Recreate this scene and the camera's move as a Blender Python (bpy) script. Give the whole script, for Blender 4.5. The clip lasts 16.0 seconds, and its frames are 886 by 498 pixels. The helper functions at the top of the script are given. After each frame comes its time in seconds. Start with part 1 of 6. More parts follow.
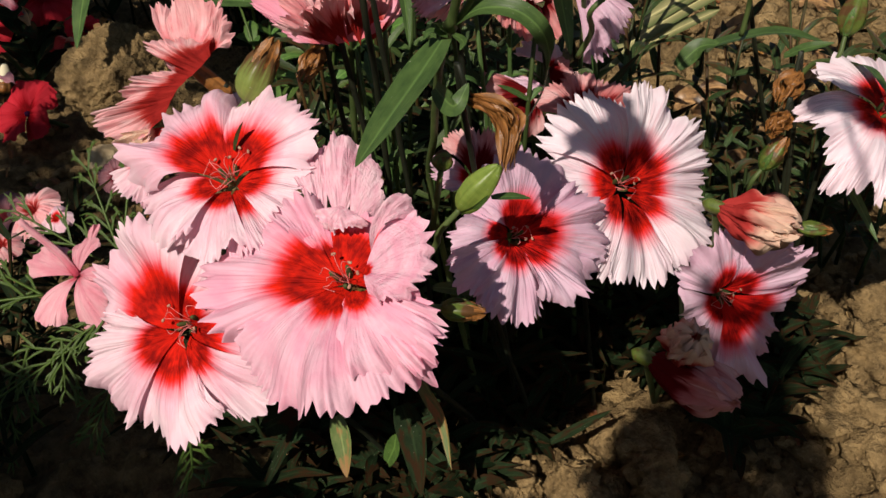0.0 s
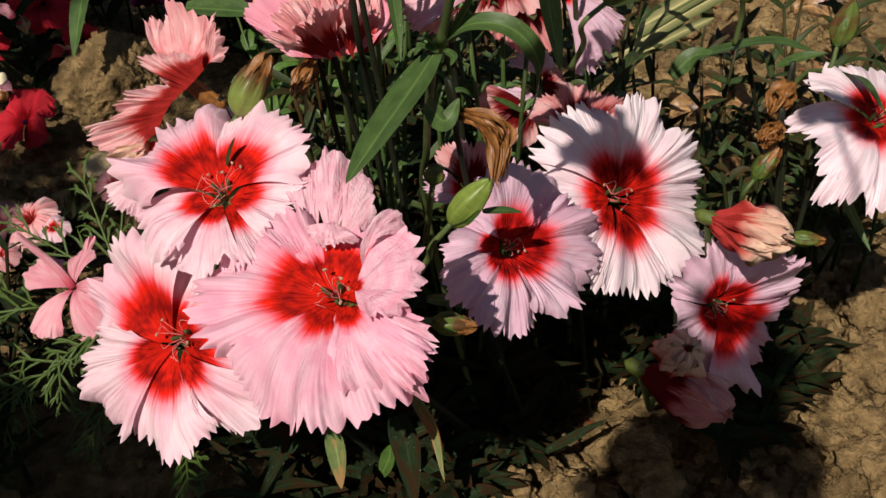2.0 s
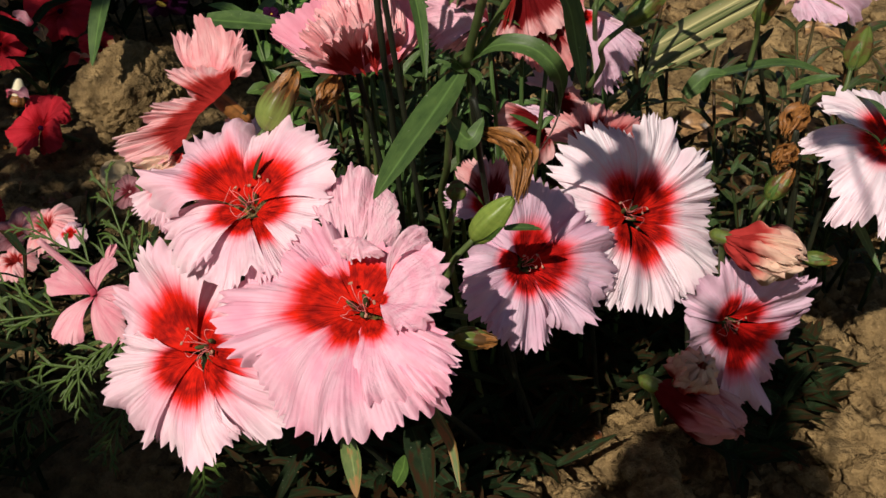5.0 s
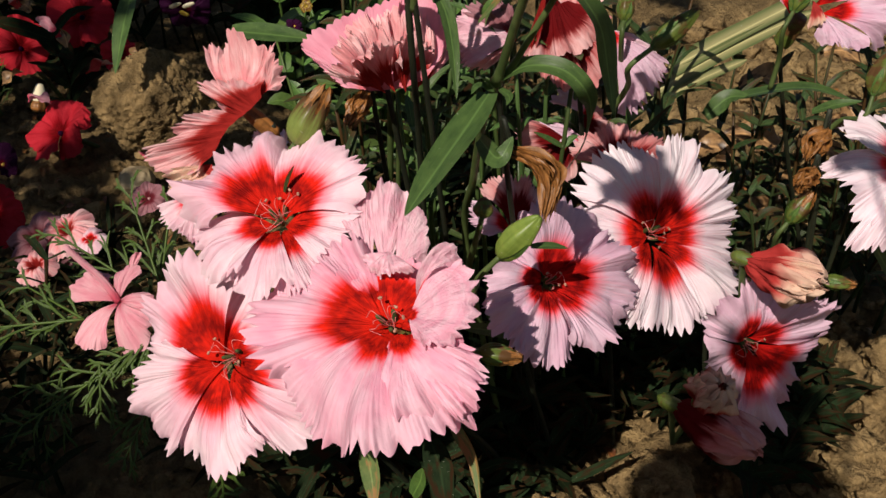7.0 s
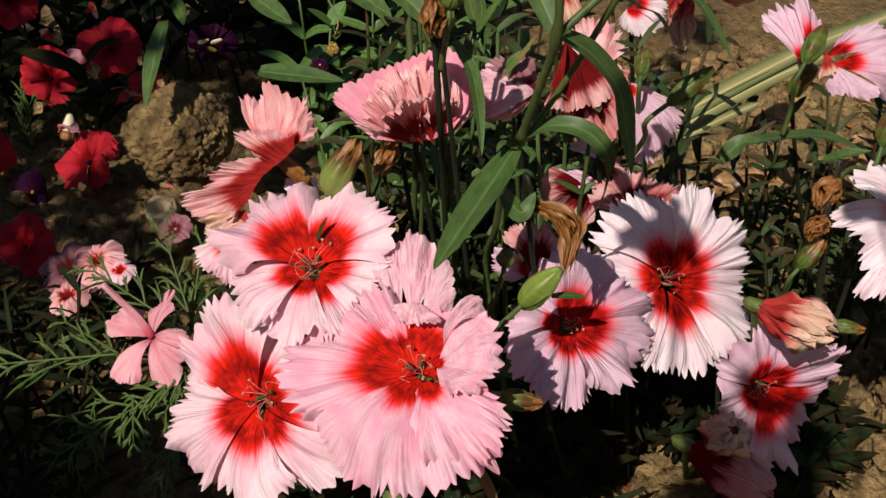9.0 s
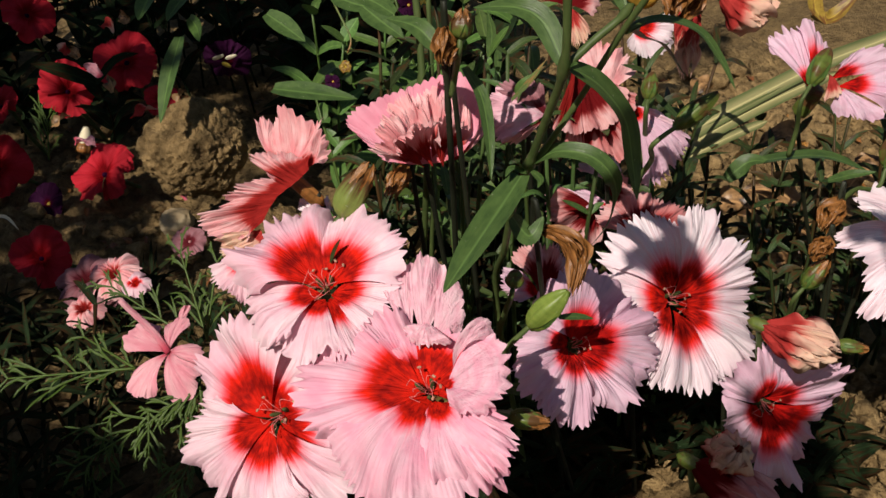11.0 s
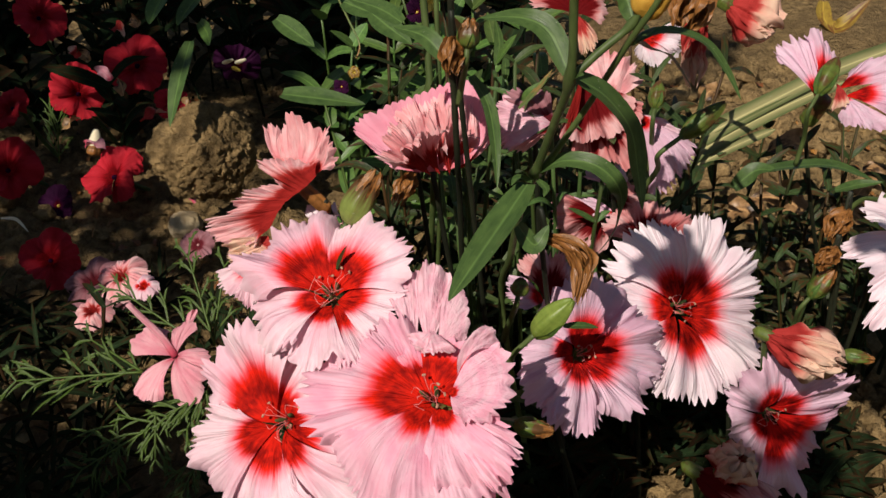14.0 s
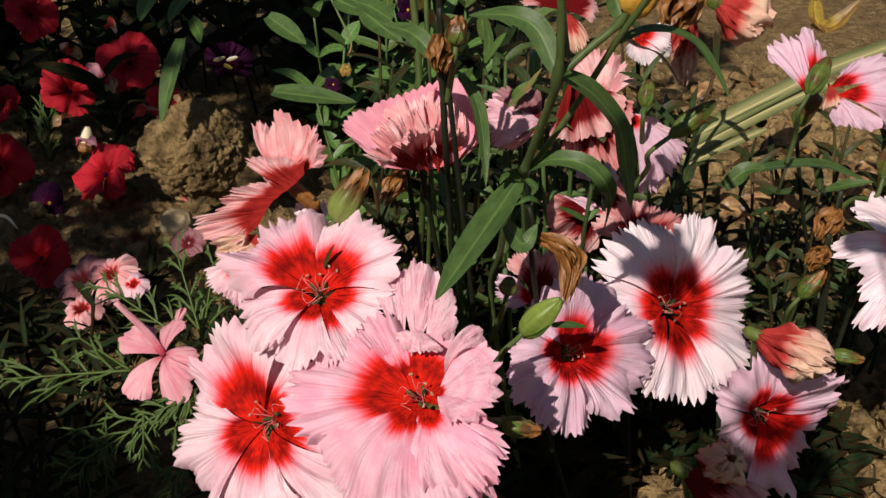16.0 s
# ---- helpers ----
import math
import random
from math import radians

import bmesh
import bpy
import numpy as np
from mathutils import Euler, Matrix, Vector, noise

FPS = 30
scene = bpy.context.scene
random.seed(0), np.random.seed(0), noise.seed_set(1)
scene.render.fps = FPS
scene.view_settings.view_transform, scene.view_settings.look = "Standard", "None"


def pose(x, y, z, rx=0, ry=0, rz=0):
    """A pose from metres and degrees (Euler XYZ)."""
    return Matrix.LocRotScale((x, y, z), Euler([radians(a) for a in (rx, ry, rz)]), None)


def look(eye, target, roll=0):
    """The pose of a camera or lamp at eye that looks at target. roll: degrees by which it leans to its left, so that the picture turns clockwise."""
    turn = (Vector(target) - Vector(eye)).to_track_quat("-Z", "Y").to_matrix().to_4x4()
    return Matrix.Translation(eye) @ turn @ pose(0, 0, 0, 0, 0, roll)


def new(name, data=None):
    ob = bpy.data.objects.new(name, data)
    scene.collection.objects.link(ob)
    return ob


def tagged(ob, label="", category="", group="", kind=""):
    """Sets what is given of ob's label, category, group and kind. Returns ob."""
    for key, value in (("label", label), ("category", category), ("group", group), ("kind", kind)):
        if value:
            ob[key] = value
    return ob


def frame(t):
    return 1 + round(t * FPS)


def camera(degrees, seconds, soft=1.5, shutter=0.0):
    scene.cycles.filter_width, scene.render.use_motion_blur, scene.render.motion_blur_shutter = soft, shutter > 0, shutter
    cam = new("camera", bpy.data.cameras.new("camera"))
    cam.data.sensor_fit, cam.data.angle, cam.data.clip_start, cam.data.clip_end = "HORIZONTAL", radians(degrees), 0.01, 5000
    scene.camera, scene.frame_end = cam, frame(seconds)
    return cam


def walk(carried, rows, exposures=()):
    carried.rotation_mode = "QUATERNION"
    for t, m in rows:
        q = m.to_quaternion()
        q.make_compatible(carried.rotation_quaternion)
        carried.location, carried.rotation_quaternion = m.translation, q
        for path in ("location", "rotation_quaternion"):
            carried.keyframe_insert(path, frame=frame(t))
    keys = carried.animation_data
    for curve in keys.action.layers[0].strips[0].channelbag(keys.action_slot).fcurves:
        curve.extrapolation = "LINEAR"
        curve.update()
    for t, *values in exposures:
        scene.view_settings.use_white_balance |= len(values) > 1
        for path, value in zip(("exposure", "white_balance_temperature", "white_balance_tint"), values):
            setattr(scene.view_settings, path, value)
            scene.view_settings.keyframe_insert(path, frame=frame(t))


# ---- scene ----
cam = camera(49.23, 16.0)
PATH = [
    (0, (0.04302, 0.00491, 0.21643), (0.03661, 0.17452, 0.11065), -4.07),
    (0.5, (0.04444, 0.00549, 0.21778), (0.03849, 0.17559, 0.11276), -4.02),
    (1, (0.04451, 0.00576, 0.21725), (0.03859, 0.17566, 0.11191), -4.09),
    (1.5, (0.04678, 0.00567, 0.21736), (0.04079, 0.17533, 0.11163), -4.29),
    (2, (0.04500, 0.00544, 0.21879), (0.03841, 0.17527, 0.11337), -4.31),
    (2.5, (0.04449, 0.00387, 0.22072), (0.03769, 0.17376, 0.11540), -4.40),
    (3, (0.04315, 0.00364, 0.22058), (0.03675, 0.17364, 0.11541), -4.41),
    (3.5, (0.04238, 0.00315, 0.22050), (0.03620, 0.17324, 0.11548), -4.34),
    (4, (0.04197, 0.00317, 0.22092), (0.03586, 0.17355, 0.11637), -4.09),
    (6.5, (0.03835, 0.00133, 0.22384), (0.03025, 0.17294, 0.12144), -2.47),
    (7, (0.03708, 0.00119, 0.22441), (0.02896, 0.17317, 0.12265), -2.32),
    (7.5, (0.03695, 0.00122, 0.22518), (0.02819, 0.17351, 0.12398), -2.36),
    (8, (0.03573, -0.00079, 0.22865), (0.02558, 0.17174, 0.12799), -2.47),
    (8.5, (0.03524, -0.00165, 0.22994), (0.02490, 0.17133, 0.13008), -2.26),
    (9, (0.03500, -0.00429, 0.23541), (0.02423, 0.16944, 0.13691), -2.20),
    (11.5, (0.03557, -0.00721, 0.24128), (0.02231, 0.16728, 0.14444), -2.26),
    (12, (0.03577, -0.00696, 0.24173), (0.02253, 0.16776, 0.14531), -2.12),
    (12.5, (0.03640, -0.00622, 0.24093), (0.02315, 0.16842, 0.14437), -2.07),
    (13, (0.03692, -0.00648, 0.24158), (0.02326, 0.16805, 0.14487), -2.22),
    (13.5, (0.03663, -0.00671, 0.24214), (0.02218, 0.16777, 0.14544), -2.28),
    (14, (0.03611, -0.00742, 0.24233), (0.02142, 0.16706, 0.14568), -2.13),
    (14.5, (0.03710, -0.00649, 0.24126), (0.02285, 0.16802, 0.14461), -2.00),
    (15, (0.03719, -0.00724, 0.24372), (0.02278, 0.16744, 0.14739), -1.97),
    (15.5, (0.03648, -0.00713, 0.24339), (0.02239, 0.16757, 0.14705), -1.86),
    (16, (0.03758, -0.00645, 0.24179), (0.02390, 0.16797, 0.14487), -1.82),
]
walk(cam, [(t, look(eye, target, roll)) for t, eye, target, roll in PATH])

# ---- world, sun ----
SUN_WAY = Vector((0.26, 0.68, -0.685)).normalized()
world = bpy.data.worlds.new("sky")
scene.world = world
world.use_nodes = True
wn = world.node_tree.nodes
sky = wn.new("ShaderNodeTexSky")
sky.sky_type, sky.sun_disc = "NISHITA", False
sky.sun_elevation = math.asin(-SUN_WAY.z)
sky.sun_rotation = math.atan2(-SUN_WAY.x, -SUN_WAY.y)
wn["Background"].inputs["Strength"].default_value = 0.042
world.node_tree.links.new(sky.outputs[0], wn["Background"].inputs["Color"])
sun = new("sun", bpy.data.lights.new("sun", "SUN"))
sun.data.energy, sun.data.angle, sun.data.color = 5.0, radians(0.5), (1.0, 0.90, 0.785)
scene.view_settings.exposure = 0.01
sun.matrix_world = look((-0.4, -0.8, 1.2), Vector((-0.4, -0.8, 1.2)) + SUN_WAY)


# ---- materials ----
class Mat:
    """A node material with short ways to add nodes and links."""

    def __init__(self, name):
        self.m = bpy.data.materials.new(name)
        self.m.use_nodes = True
        self.t = self.m.node_tree
        self.b = self.t.nodes["Principled BSDF"]
        self.out = self.t.nodes["Material Output"]

    def n(self, kind, **sets):
        node = self.t.nodes.new("ShaderNode" + kind)
        for k, v in sets.items():
            node.inputs[k].default_value = v
        return node

    def l(self, a, b):
        self.t.links.new(a, b)

    def ramp(self, fac, stops, mode="LINEAR"):
        r = self.t.nodes.new("ShaderNodeValToRGB")
        r.color_ramp.interpolation = mode
        e = r.color_ramp.elements
        while len(e) < len(stops):
            e.new(0.5)
        for k, (p, c) in enumerate(stops):
            e[k].position = p
            e[k].color = (*c, 1) if len(c) == 3 else c
        self.l(fac, r.inputs[0])
        return r.outputs[0]

    def math(self, op, a, b=0.0):
        node = self.t.nodes.new("ShaderNodeMath")
        node.operation = op
        for k, v in enumerate((a, b)):
            if isinstance(v, (int, float)):
                node.inputs[k].default_value = v
            else:
                self.l(v, node.inputs[k])
        return node.outputs[0]

    def mix(self, fac, a, b, mode="MIX"):
        node = self.t.nodes.new("ShaderNodeMix")
        node.data_type, node.blend_type = "RGBA", mode
        for k, v in ((0, fac), (6, a), (7, b)):
            if isinstance(v, (int, float)):
                node.inputs[k].default_value = v
            elif isinstance(v, tuple):
                node.inputs[k].default_value = (*v, 1)
            else:
                self.l(v, node.inputs[k])
        return node.outputs[2]

    def noise(self, vec, scale, detail=3.0, rough=0.55):
        node = self.n("TexNoise", Scale=scale, Detail=detail, Roughness=rough)
        if vec is not None:
            self.l(vec, node.inputs["Vector"])
        return node.outputs[0]

    def scaled(self, vec, xyz, shift=None):
        node = self.n("Mapping")
        node.inputs["Scale"].default_value = xyz
        self.l(vec, node.inputs["Vector"])
        if shift is not None:
            self.l(shift, node.inputs["Location"])
        return node.outputs[0]

    def bump(self, height, strength, distance):
        node = self.n("Bump", Strength=strength, Distance=distance)
        self.l(height, node.inputs["Height"])
        self.l(node.outputs[0], self.b.inputs["Normal"])
        return node.outputs[0]

    def thin(self, colour, share, normal=None):
        """Lets part of the light through, as petals and leaves do."""
        tr = self.n("BsdfTranslucent")
        self.l(colour, tr.inputs["Color"])
        if normal is not None:
            self.l(normal, tr.inputs["Normal"])
        mx = self.n("MixShader", Fac=share)
        self.l(self.b.outputs[0], mx.inputs[1])
        self.l(tr.outputs[0], mx.inputs[2])
        self.l(mx.outputs[0], self.out.inputs["Surface"])


def petal_material(name, edge, mid, eye, core=0.44, dark=(0.13, 0.003, 0.004), ring=0.85, streak=1.0, glow=(0.90, 0.10, 0.15)):
    """A dianthus petal: velvety red eye that bleeds in streaks into a pale fringed limb. UV: across, along."""
    m = Mat(name)
    uv = m.n("UVMap").outputs[0]
    rnd = m.n("ObjectInfo").outputs["Random"]
    off = m.math("MULTIPLY", rnd, 37.0)
    xyz = m.n("SeparateXYZ")
    m.l(uv, xyz.inputs[0])
    v = xyz.outputs["Y"]
    fine = m.noise(m.scaled(uv, (34.0, 1.2, 1.0), off), 1.0, 2.0)
    coarse = m.noise(m.scaled(uv, (9.0, 1.4, 1.0), off), 1.0, 2.0)
    blot = m.noise(m.scaled(uv, (8.0, 9.0, 1.0), off), 1.0, 3.0)
    veil = m.noise(m.scaled(uv, (3.6, 1.7, 1.0), off), 1.0, 3.0)
    w = m.math("ADD", v, m.math("MULTIPLY", m.math("SUBTRACT", fine, 0.5), 0.11 * streak))
    w = m.math("ADD", w, m.math("MULTIPLY", m.math("SUBTRACT", coarse, 0.5), 0.22 * streak))
    w = m.math("ADD", w, m.math("MULTIPLY", m.math("SUBTRACT", rnd, 0.5), 0.05))
    rim = m.math("POWER", m.math("ABSOLUTE", m.math("SUBTRACT", m.math("MULTIPLY", xyz.outputs["X"], 2.0), 1.0)), 3.0)
    w = m.math("ADD", w, m.math("MULTIPLY", rim, 0.10))
    limb = m.mix(m.ramp(veil, [(0.38, (0, 0, 0)), (0.62, (1, 1, 1))]), edge, mid)
    limb = m.mix(m.ramp(v, [(0.55, (0, 0, 0)), (1.0, (0.35, 0.35, 0.35))]), limb, edge)
    vein = m.ramp(m.noise(m.scaled(uv, (58.0, 0.9, 1.0), off), 1.0, 1.0), [(0.56, (0, 0, 0)), (0.70, (1, 1, 1))])
    limb = m.mix(m.math("MULTIPLY", vein, m.ramp(v, [(0.3, (0.6, 0.6, 0.6)), (0.95, (0.15, 0.15, 0.15))])), limb, tuple(0.35 * a + 0.65 * b for a, b in zip(glow, mid)))
    halo = m.ramp(w, [(core - 0.02, (0.95, 0.95, 0.95)), (core + 0.07, (0.45, 0.45, 0.45)), (core + 0.17, (0, 0, 0))])
    limb = m.mix(halo, limb, glow)
    ringv = m.math("ADD", v, m.math("MULTIPLY", m.math("SUBTRACT", blot, 0.5), 0.22))
    ringv = m.math("ADD", ringv, m.math("MULTIPLY", m.math("SUBTRACT", fine, 0.5), 0.16))
    mark = m.ramp(ringv, [(core - 0.34, (0.25, 0.25, 0.25)), (core - 0.20, (0.9, 0.9, 0.9)), (core - 0.13, (1, 1, 1)), (core - 0.03, (0, 0, 0))])
    mark = m.math("MULTIPLY", mark, m.ramp(blot, [(0.3, (0.25, 0.25, 0.25)), (0.58, (1, 1, 1))]))
    red = m.mix(m.math("MULTIPLY", mark, ring), eye, dark)
    col = m.mix(m.ramp(w, [(core - 0.06, (1, 1, 1)), (core + 0.04, (0, 0, 0))]), limb, red)
    tone = m.math("ADD", 0.86, m.math("MULTIPLY", m.math("FRACT", m.math("MULTIPLY", rnd, 7.3)), 0.14))
    shade = m.n("HueSaturation")
    m.l(tone, shade.inputs["Value"])
    m.l(col, shade.inputs["Color"])
    col = shade.outputs[0]
    m.l(col, m.b.inputs["Base Color"])
    m.b.inputs["Roughness"].default_value = 0.7
    m.b.inputs["Specular IOR Level"].default_value = 0.06
    wrinkle = m.noise(m.scaled(uv, (22.0, 9.0, 1.0), off), 1.0, 3.0)
    nrm = m.bump(m.math("ADD", m.math("MULTIPLY", fine, 0.7), m.math("ADD", m.math("MULTIPLY", wrinkle, 0.45), m.math("MULTIPLY", coarse, 1.4))), 0.6, 0.0008)
    m.thin(col, 0.2, nrm)
    return m.m


def leaf_material(name, a, b, gloss=0.40, veins=0.25, share=0.22, sere=None, bands=None, spec=0.4, tip=None):
    """Leaf green with long parallel veins and a paler midrib; UV: across, along."""
    m = Mat(name)
    uv = m.n("UVMap").outputs[0]
    rnd = m.n("ObjectInfo").outputs["Random"]
    isle = m.n("NewGeometry").outputs["Random Per Island"]
    off = m.math("MULTIPLY", m.math("ADD", rnd, isle), 23.0)
    xyz = m.n("SeparateXYZ")
    m.l(uv, xyz.inputs[0])
    lines = m.noise(m.scaled(uv, (26.0, 0.8, 1.0), off), 1.0, 2.0)
    spots = m.noise(m.scaled(uv, (4.0, 9.0, 1.0), off), 1.0, 4.0)
    col = m.mix(m.ramp(spots, [(0.3, (0, 0, 0)), (0.7, (1, 1, 1))]), a, b)
    col = m.mix(m.math("MULTIPLY", lines, veins), col, tuple(min(1, c * 1.9) for c in b))
    rib = m.ramp(m.math("ABSOLUTE", m.math("SUBTRACT", xyz.outputs["X"], 0.5)), [(0.02, (1, 1, 1)), (0.06, (0, 0, 0))])
    col = m.mix(m.math("MULTIPLY", rib, 0.45), col, tuple(min(1, c * 2.2) for c in b))
    if bands:
        edge = m.ramp(m.math("ADD", m.math("ABSOLUTE", m.math("SUBTRACT", xyz.outputs["X"], 0.5)), m.math("MULTIPLY", m.math("SUBTRACT", lines, 0.5), 0.16)), [(0.10, (0, 0, 0)), (0.42, (0.8, 0.8, 0.8))])
        col = m.mix(edge, col, bands)
    speck = m.ramp(m.noise(m.scaled(uv, (11.0, 46.0, 1.0), off), 1.0, 1.0), [(0.755, (0, 0, 0)), (0.79, (0.7, 0.7, 0.7))])
    col = m.mix(speck, col, (0.34, 0.36, 0.28))
    hue = m.n("HueSaturation")
    m.l(m.math("ADD", 0.475, m.math("MULTIPLY", isle, 0.035)), hue.inputs["Hue"])
    m.l(m.math("ADD", 0.7, m.math("MULTIPLY", isle, 0.7)), hue.inputs["Value"])
    m.l(col, hue.inputs["Color"])
    col = hue.outputs[0]
    if sere:
        dry = m.ramp(m.math("ADD", m.noise(m.scaled(uv, (3.0, 3.0, 1.0), off), 1.0, 3.0), m.math("MULTIPLY", xyz.outputs["Y"], 0.25)), [(0.62, (0, 0, 0)), (0.74, (1, 1, 1))])
        col = m.mix(dry, col, sere)
    if tip:
        col = m.mix(m.ramp(m.math("ADD", xyz.outputs["Y"], m.math("MULTIPLY", m.math("SUBTRACT", lines, 0.5), 0.9)), [(0.36, (0, 0, 0)), (0.66, (1, 1, 1))]), col, tip)
    m.l(col, m.b.inputs["Base Color"])
    m.b.inputs["Roughness"].default_value = gloss
    m.b.inputs["Specular IOR Level"].default_value = spec
    nrm = m.bump(m.math("ADD", lines, spots), 0.25, 0.0004)
    m.thin(col, share, nrm)
    return m.m


def plain_material(name, a, b, scale=400.0, rough=0.7, bump=0.3, stretch=(1, 1, 1), share=0.0, spec=0.3):
    """Two colours mixed by grain at two sizes."""
    m = Mat(name)
    co = m.n("TexCoord").outputs["Object"]
    co = m.scaled(co, stretch)
    n1 = m.noise(co, scale, 4.0)
    n2 = m.noise(co, scale * 0.18, 2.0)
    f = m.math("ADD", m.math("MULTIPLY", n1, 0.6), m.math("MULTIPLY", n2, 0.4))
    col = m.mix(m.ramp(f, [(0.36, (0, 0, 0)), (0.64, (1, 1, 1))]), a, b)
    m.l(col, m.b.inputs["Base Color"])
    m.b.inputs["Roughness"].default_value = rough
    m.b.inputs["Specular IOR Level"].default_value = spec
    nrm = m.bump(n1, bump, 0.15 / scale)
    if share:
        m.thin(col, share, nrm)
    return m.m


def soil_material(name, tone=1.0):
    m = Mat(name)
    tint = lambda *c: tuple(min(0.8, q * tone) for q in c)
    co = m.n("TexCoord").outputs["Object"]
    big = m.noise(co, 22.0, 3.0)
    mid = m.noise(co, 130.0, 5.0, 0.65)
    fine = m.noise(co, 900.0, 4.0, 0.7)
    col = m.mix(m.ramp(mid, [(0.3, (0, 0, 0)), (0.68, (1, 1, 1))]), tint(0.10, 0.066, 0.030), tint(0.38, 0.260, 0.118))
    col = m.mix(m.ramp(big, [(0.35, (0, 0, 0)), (0.7, (0.5, 0.5, 0.5))]), col, tint(0.10, 0.066, 0.032))
    col = m.mix(m.ramp(fine, [(0.55, (0, 0, 0)), (0.8, (0.6, 0.6, 0.6))]), col, tint(0.48, 0.35, 0.18))
    m.l(col, m.b.inputs["Base Color"])
    m.b.inputs["Roughness"].default_value = 0.95
    m.b.inputs["Specular IOR Level"].default_value = 0.1
    pit = m.n("TexVoronoi", Scale=190.0)
    m.l(co, pit.inputs["Vector"])
    hole = m.ramp(pit.outputs["Distance"], [(0.12, (0, 0, 0)), (0.4, (1, 1, 1))])
    h = m.math("ADD", m.math("MULTIPLY", mid, 2.5), m.math("ADD", fine, m.math("MULTIPLY", hole, 0.8)))
    m.bump(h, 1.0, 0.0022)
    return m.m


PINK = petal_material("pink_petal", (0.90, 0.55, 0.66), (0.85, 0.33, 0.47), (0.84, 0.020, 0.008), 0.47)
PLAIN = petal_material("plain_pink_petal", (0.90, 0.60, 0.68), (0.82, 0.38, 0.50), (0.84, 0.24, 0.30), 0.10, ring=0.0, glow=(0.84, 0.34, 0.42))
BLUSH = petal_material("blush_petal", (0.91, 0.68, 0.75), (0.86, 0.50, 0.61), (0.85, 0.020, 0.009), 0.48)
WHITE = petal_material("white_petal", (0.90, 0.79, 0.84), (0.88, 0.68, 0.76), (0.85, 0.020, 0.009), 0.40, ring=0.95, streak=0.55)
LILAC = petal_material("lilac_petal", (0.76, 0.54, 0.66), (0.72, 0.42, 0.56), (0.74, 0.014, 0.010), 0.46, ring=0.95, streak=0.6)
SALMON = petal_material("salmon_petal", (0.90, 0.56, 0.57), (0.82, 0.29, 0.32), (0.40, 0.026, 0.022), 0.46, ring=0.5, streak=1.5, glow=(0.62, 0.11, 0.10))
FADED = petal_material("faded_petal", (0.78, 0.56, 0.42), (0.74, 0.38, 0.31), (0.50, 0.05, 0.045), 0.58, ring=0.4, streak=1.5, glow=(0.64, 0.17, 0.14))
CRIMSON = petal_material("crimson_petal", (0.52, 0.026, 0.042), (0.42, 0.015, 0.026), (0.30, 0.004, 0.01), 0.4, glow=(0.34, 0.008, 0.016))
ROSE = petal_material("rose_petal", (0.86, 0.46, 0.52), (0.80, 0.30, 0.38), (0.66, 0.10, 0.16), 0.12, ring=0.0, glow=(0.72, 0.16, 0.22))
VIOLET = petal_material("violet_petal", (0.040, 0.006, 0.034), (0.026, 0.004, 0.024), (0.03, 0.002, 0.02), 0.3, glow=(0.06, 0.006, 0.04))
ORCHID = petal_material("orchid_petal", (0.88, 0.42, 0.53), (0.82, 0.28, 0.39), (0.78, 0.20, 0.24), 0.16, ring=0.0, glow=(0.80, 0.26, 0.32))
WINE = petal_material("wine_petal", (0.76, 0.46, 0.46), (0.56, 0.17, 0.17), (0.14, 0.006, 0.008), 0.60, ring=0.7, streak=2.2, glow=(0.36, 0.045, 0.045))
MAUVE = petal_material("mauve_petal", (0.40, 0.20, 0.23), (0.30, 0.12, 0.14), (0.14, 0.02, 0.03), 0.40, ring=0.3, glow=(0.24, 0.06, 0.08))
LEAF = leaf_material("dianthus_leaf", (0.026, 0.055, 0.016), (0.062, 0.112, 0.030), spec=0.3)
# Dimmer copy of the leaf green: half-shade put into its colour.
MIDLEAF = leaf_material("leaf_dimmed_for_shade", (0.014, 0.026, 0.009), (0.034, 0.056, 0.019), sere=(0.06, 0.032, 0.012), spec=0.15)
# Near-black copy of the leaf green: deep shade put into its colour.
SHADE = leaf_material("shade_dark_leaf", (0.006, 0.012, 0.005), (0.014, 0.026, 0.010), sere=(0.030, 0.015, 0.006), spec=0.06, gloss=0.75)
BRIGHT = leaf_material("young_leaf", (0.035, 0.08, 0.018), (0.075, 0.14, 0.03))
BLADE = leaf_material("blade_leaf", (0.24, 0.23, 0.10), (0.34, 0.32, 0.15), bands=(0.055, 0.095, 0.028), veins=0.1)
YELLOWED = leaf_material("yellowed_leaf", (0.18, 0.12, 0.018), (0.28, 0.20, 0.032), sere=(0.16, 0.07, 0.02))
FERN = leaf_material("feathery_leaf", (0.022, 0.048, 0.008), (0.058, 0.096, 0.018), spec=0.25)
SERE = leaf_material("withering_leaf", (0.06, 0.11, 0.03), (0.12, 0.16, 0.05), sere=(0.30, 0.17, 0.06))
STEM = plain_material("green_stem", (0.050, 0.078, 0.022), (0.10, 0.14, 0.042), 500.0, 0.5, 0.15, (1, 1, 0.2), 0.1)
CALYX = leaf_material("calyx_green", (0.040, 0.070, 0.013), (0.095, 0.13, 0.024), veins=0.5, sere=(0.11, 0.055, 0.02))
STRAW = leaf_material("dry_brown", (0.012, 0.005, 0.002), (0.25, 0.112, 0.028), veins=0.4, share=0.1)
DEAD = leaf_material("dead_leaf", (0.10, 0.055, 0.022), (0.30, 0.18, 0.075), veins=0.3, share=0.15, sere=(0.05, 0.025, 0.010))
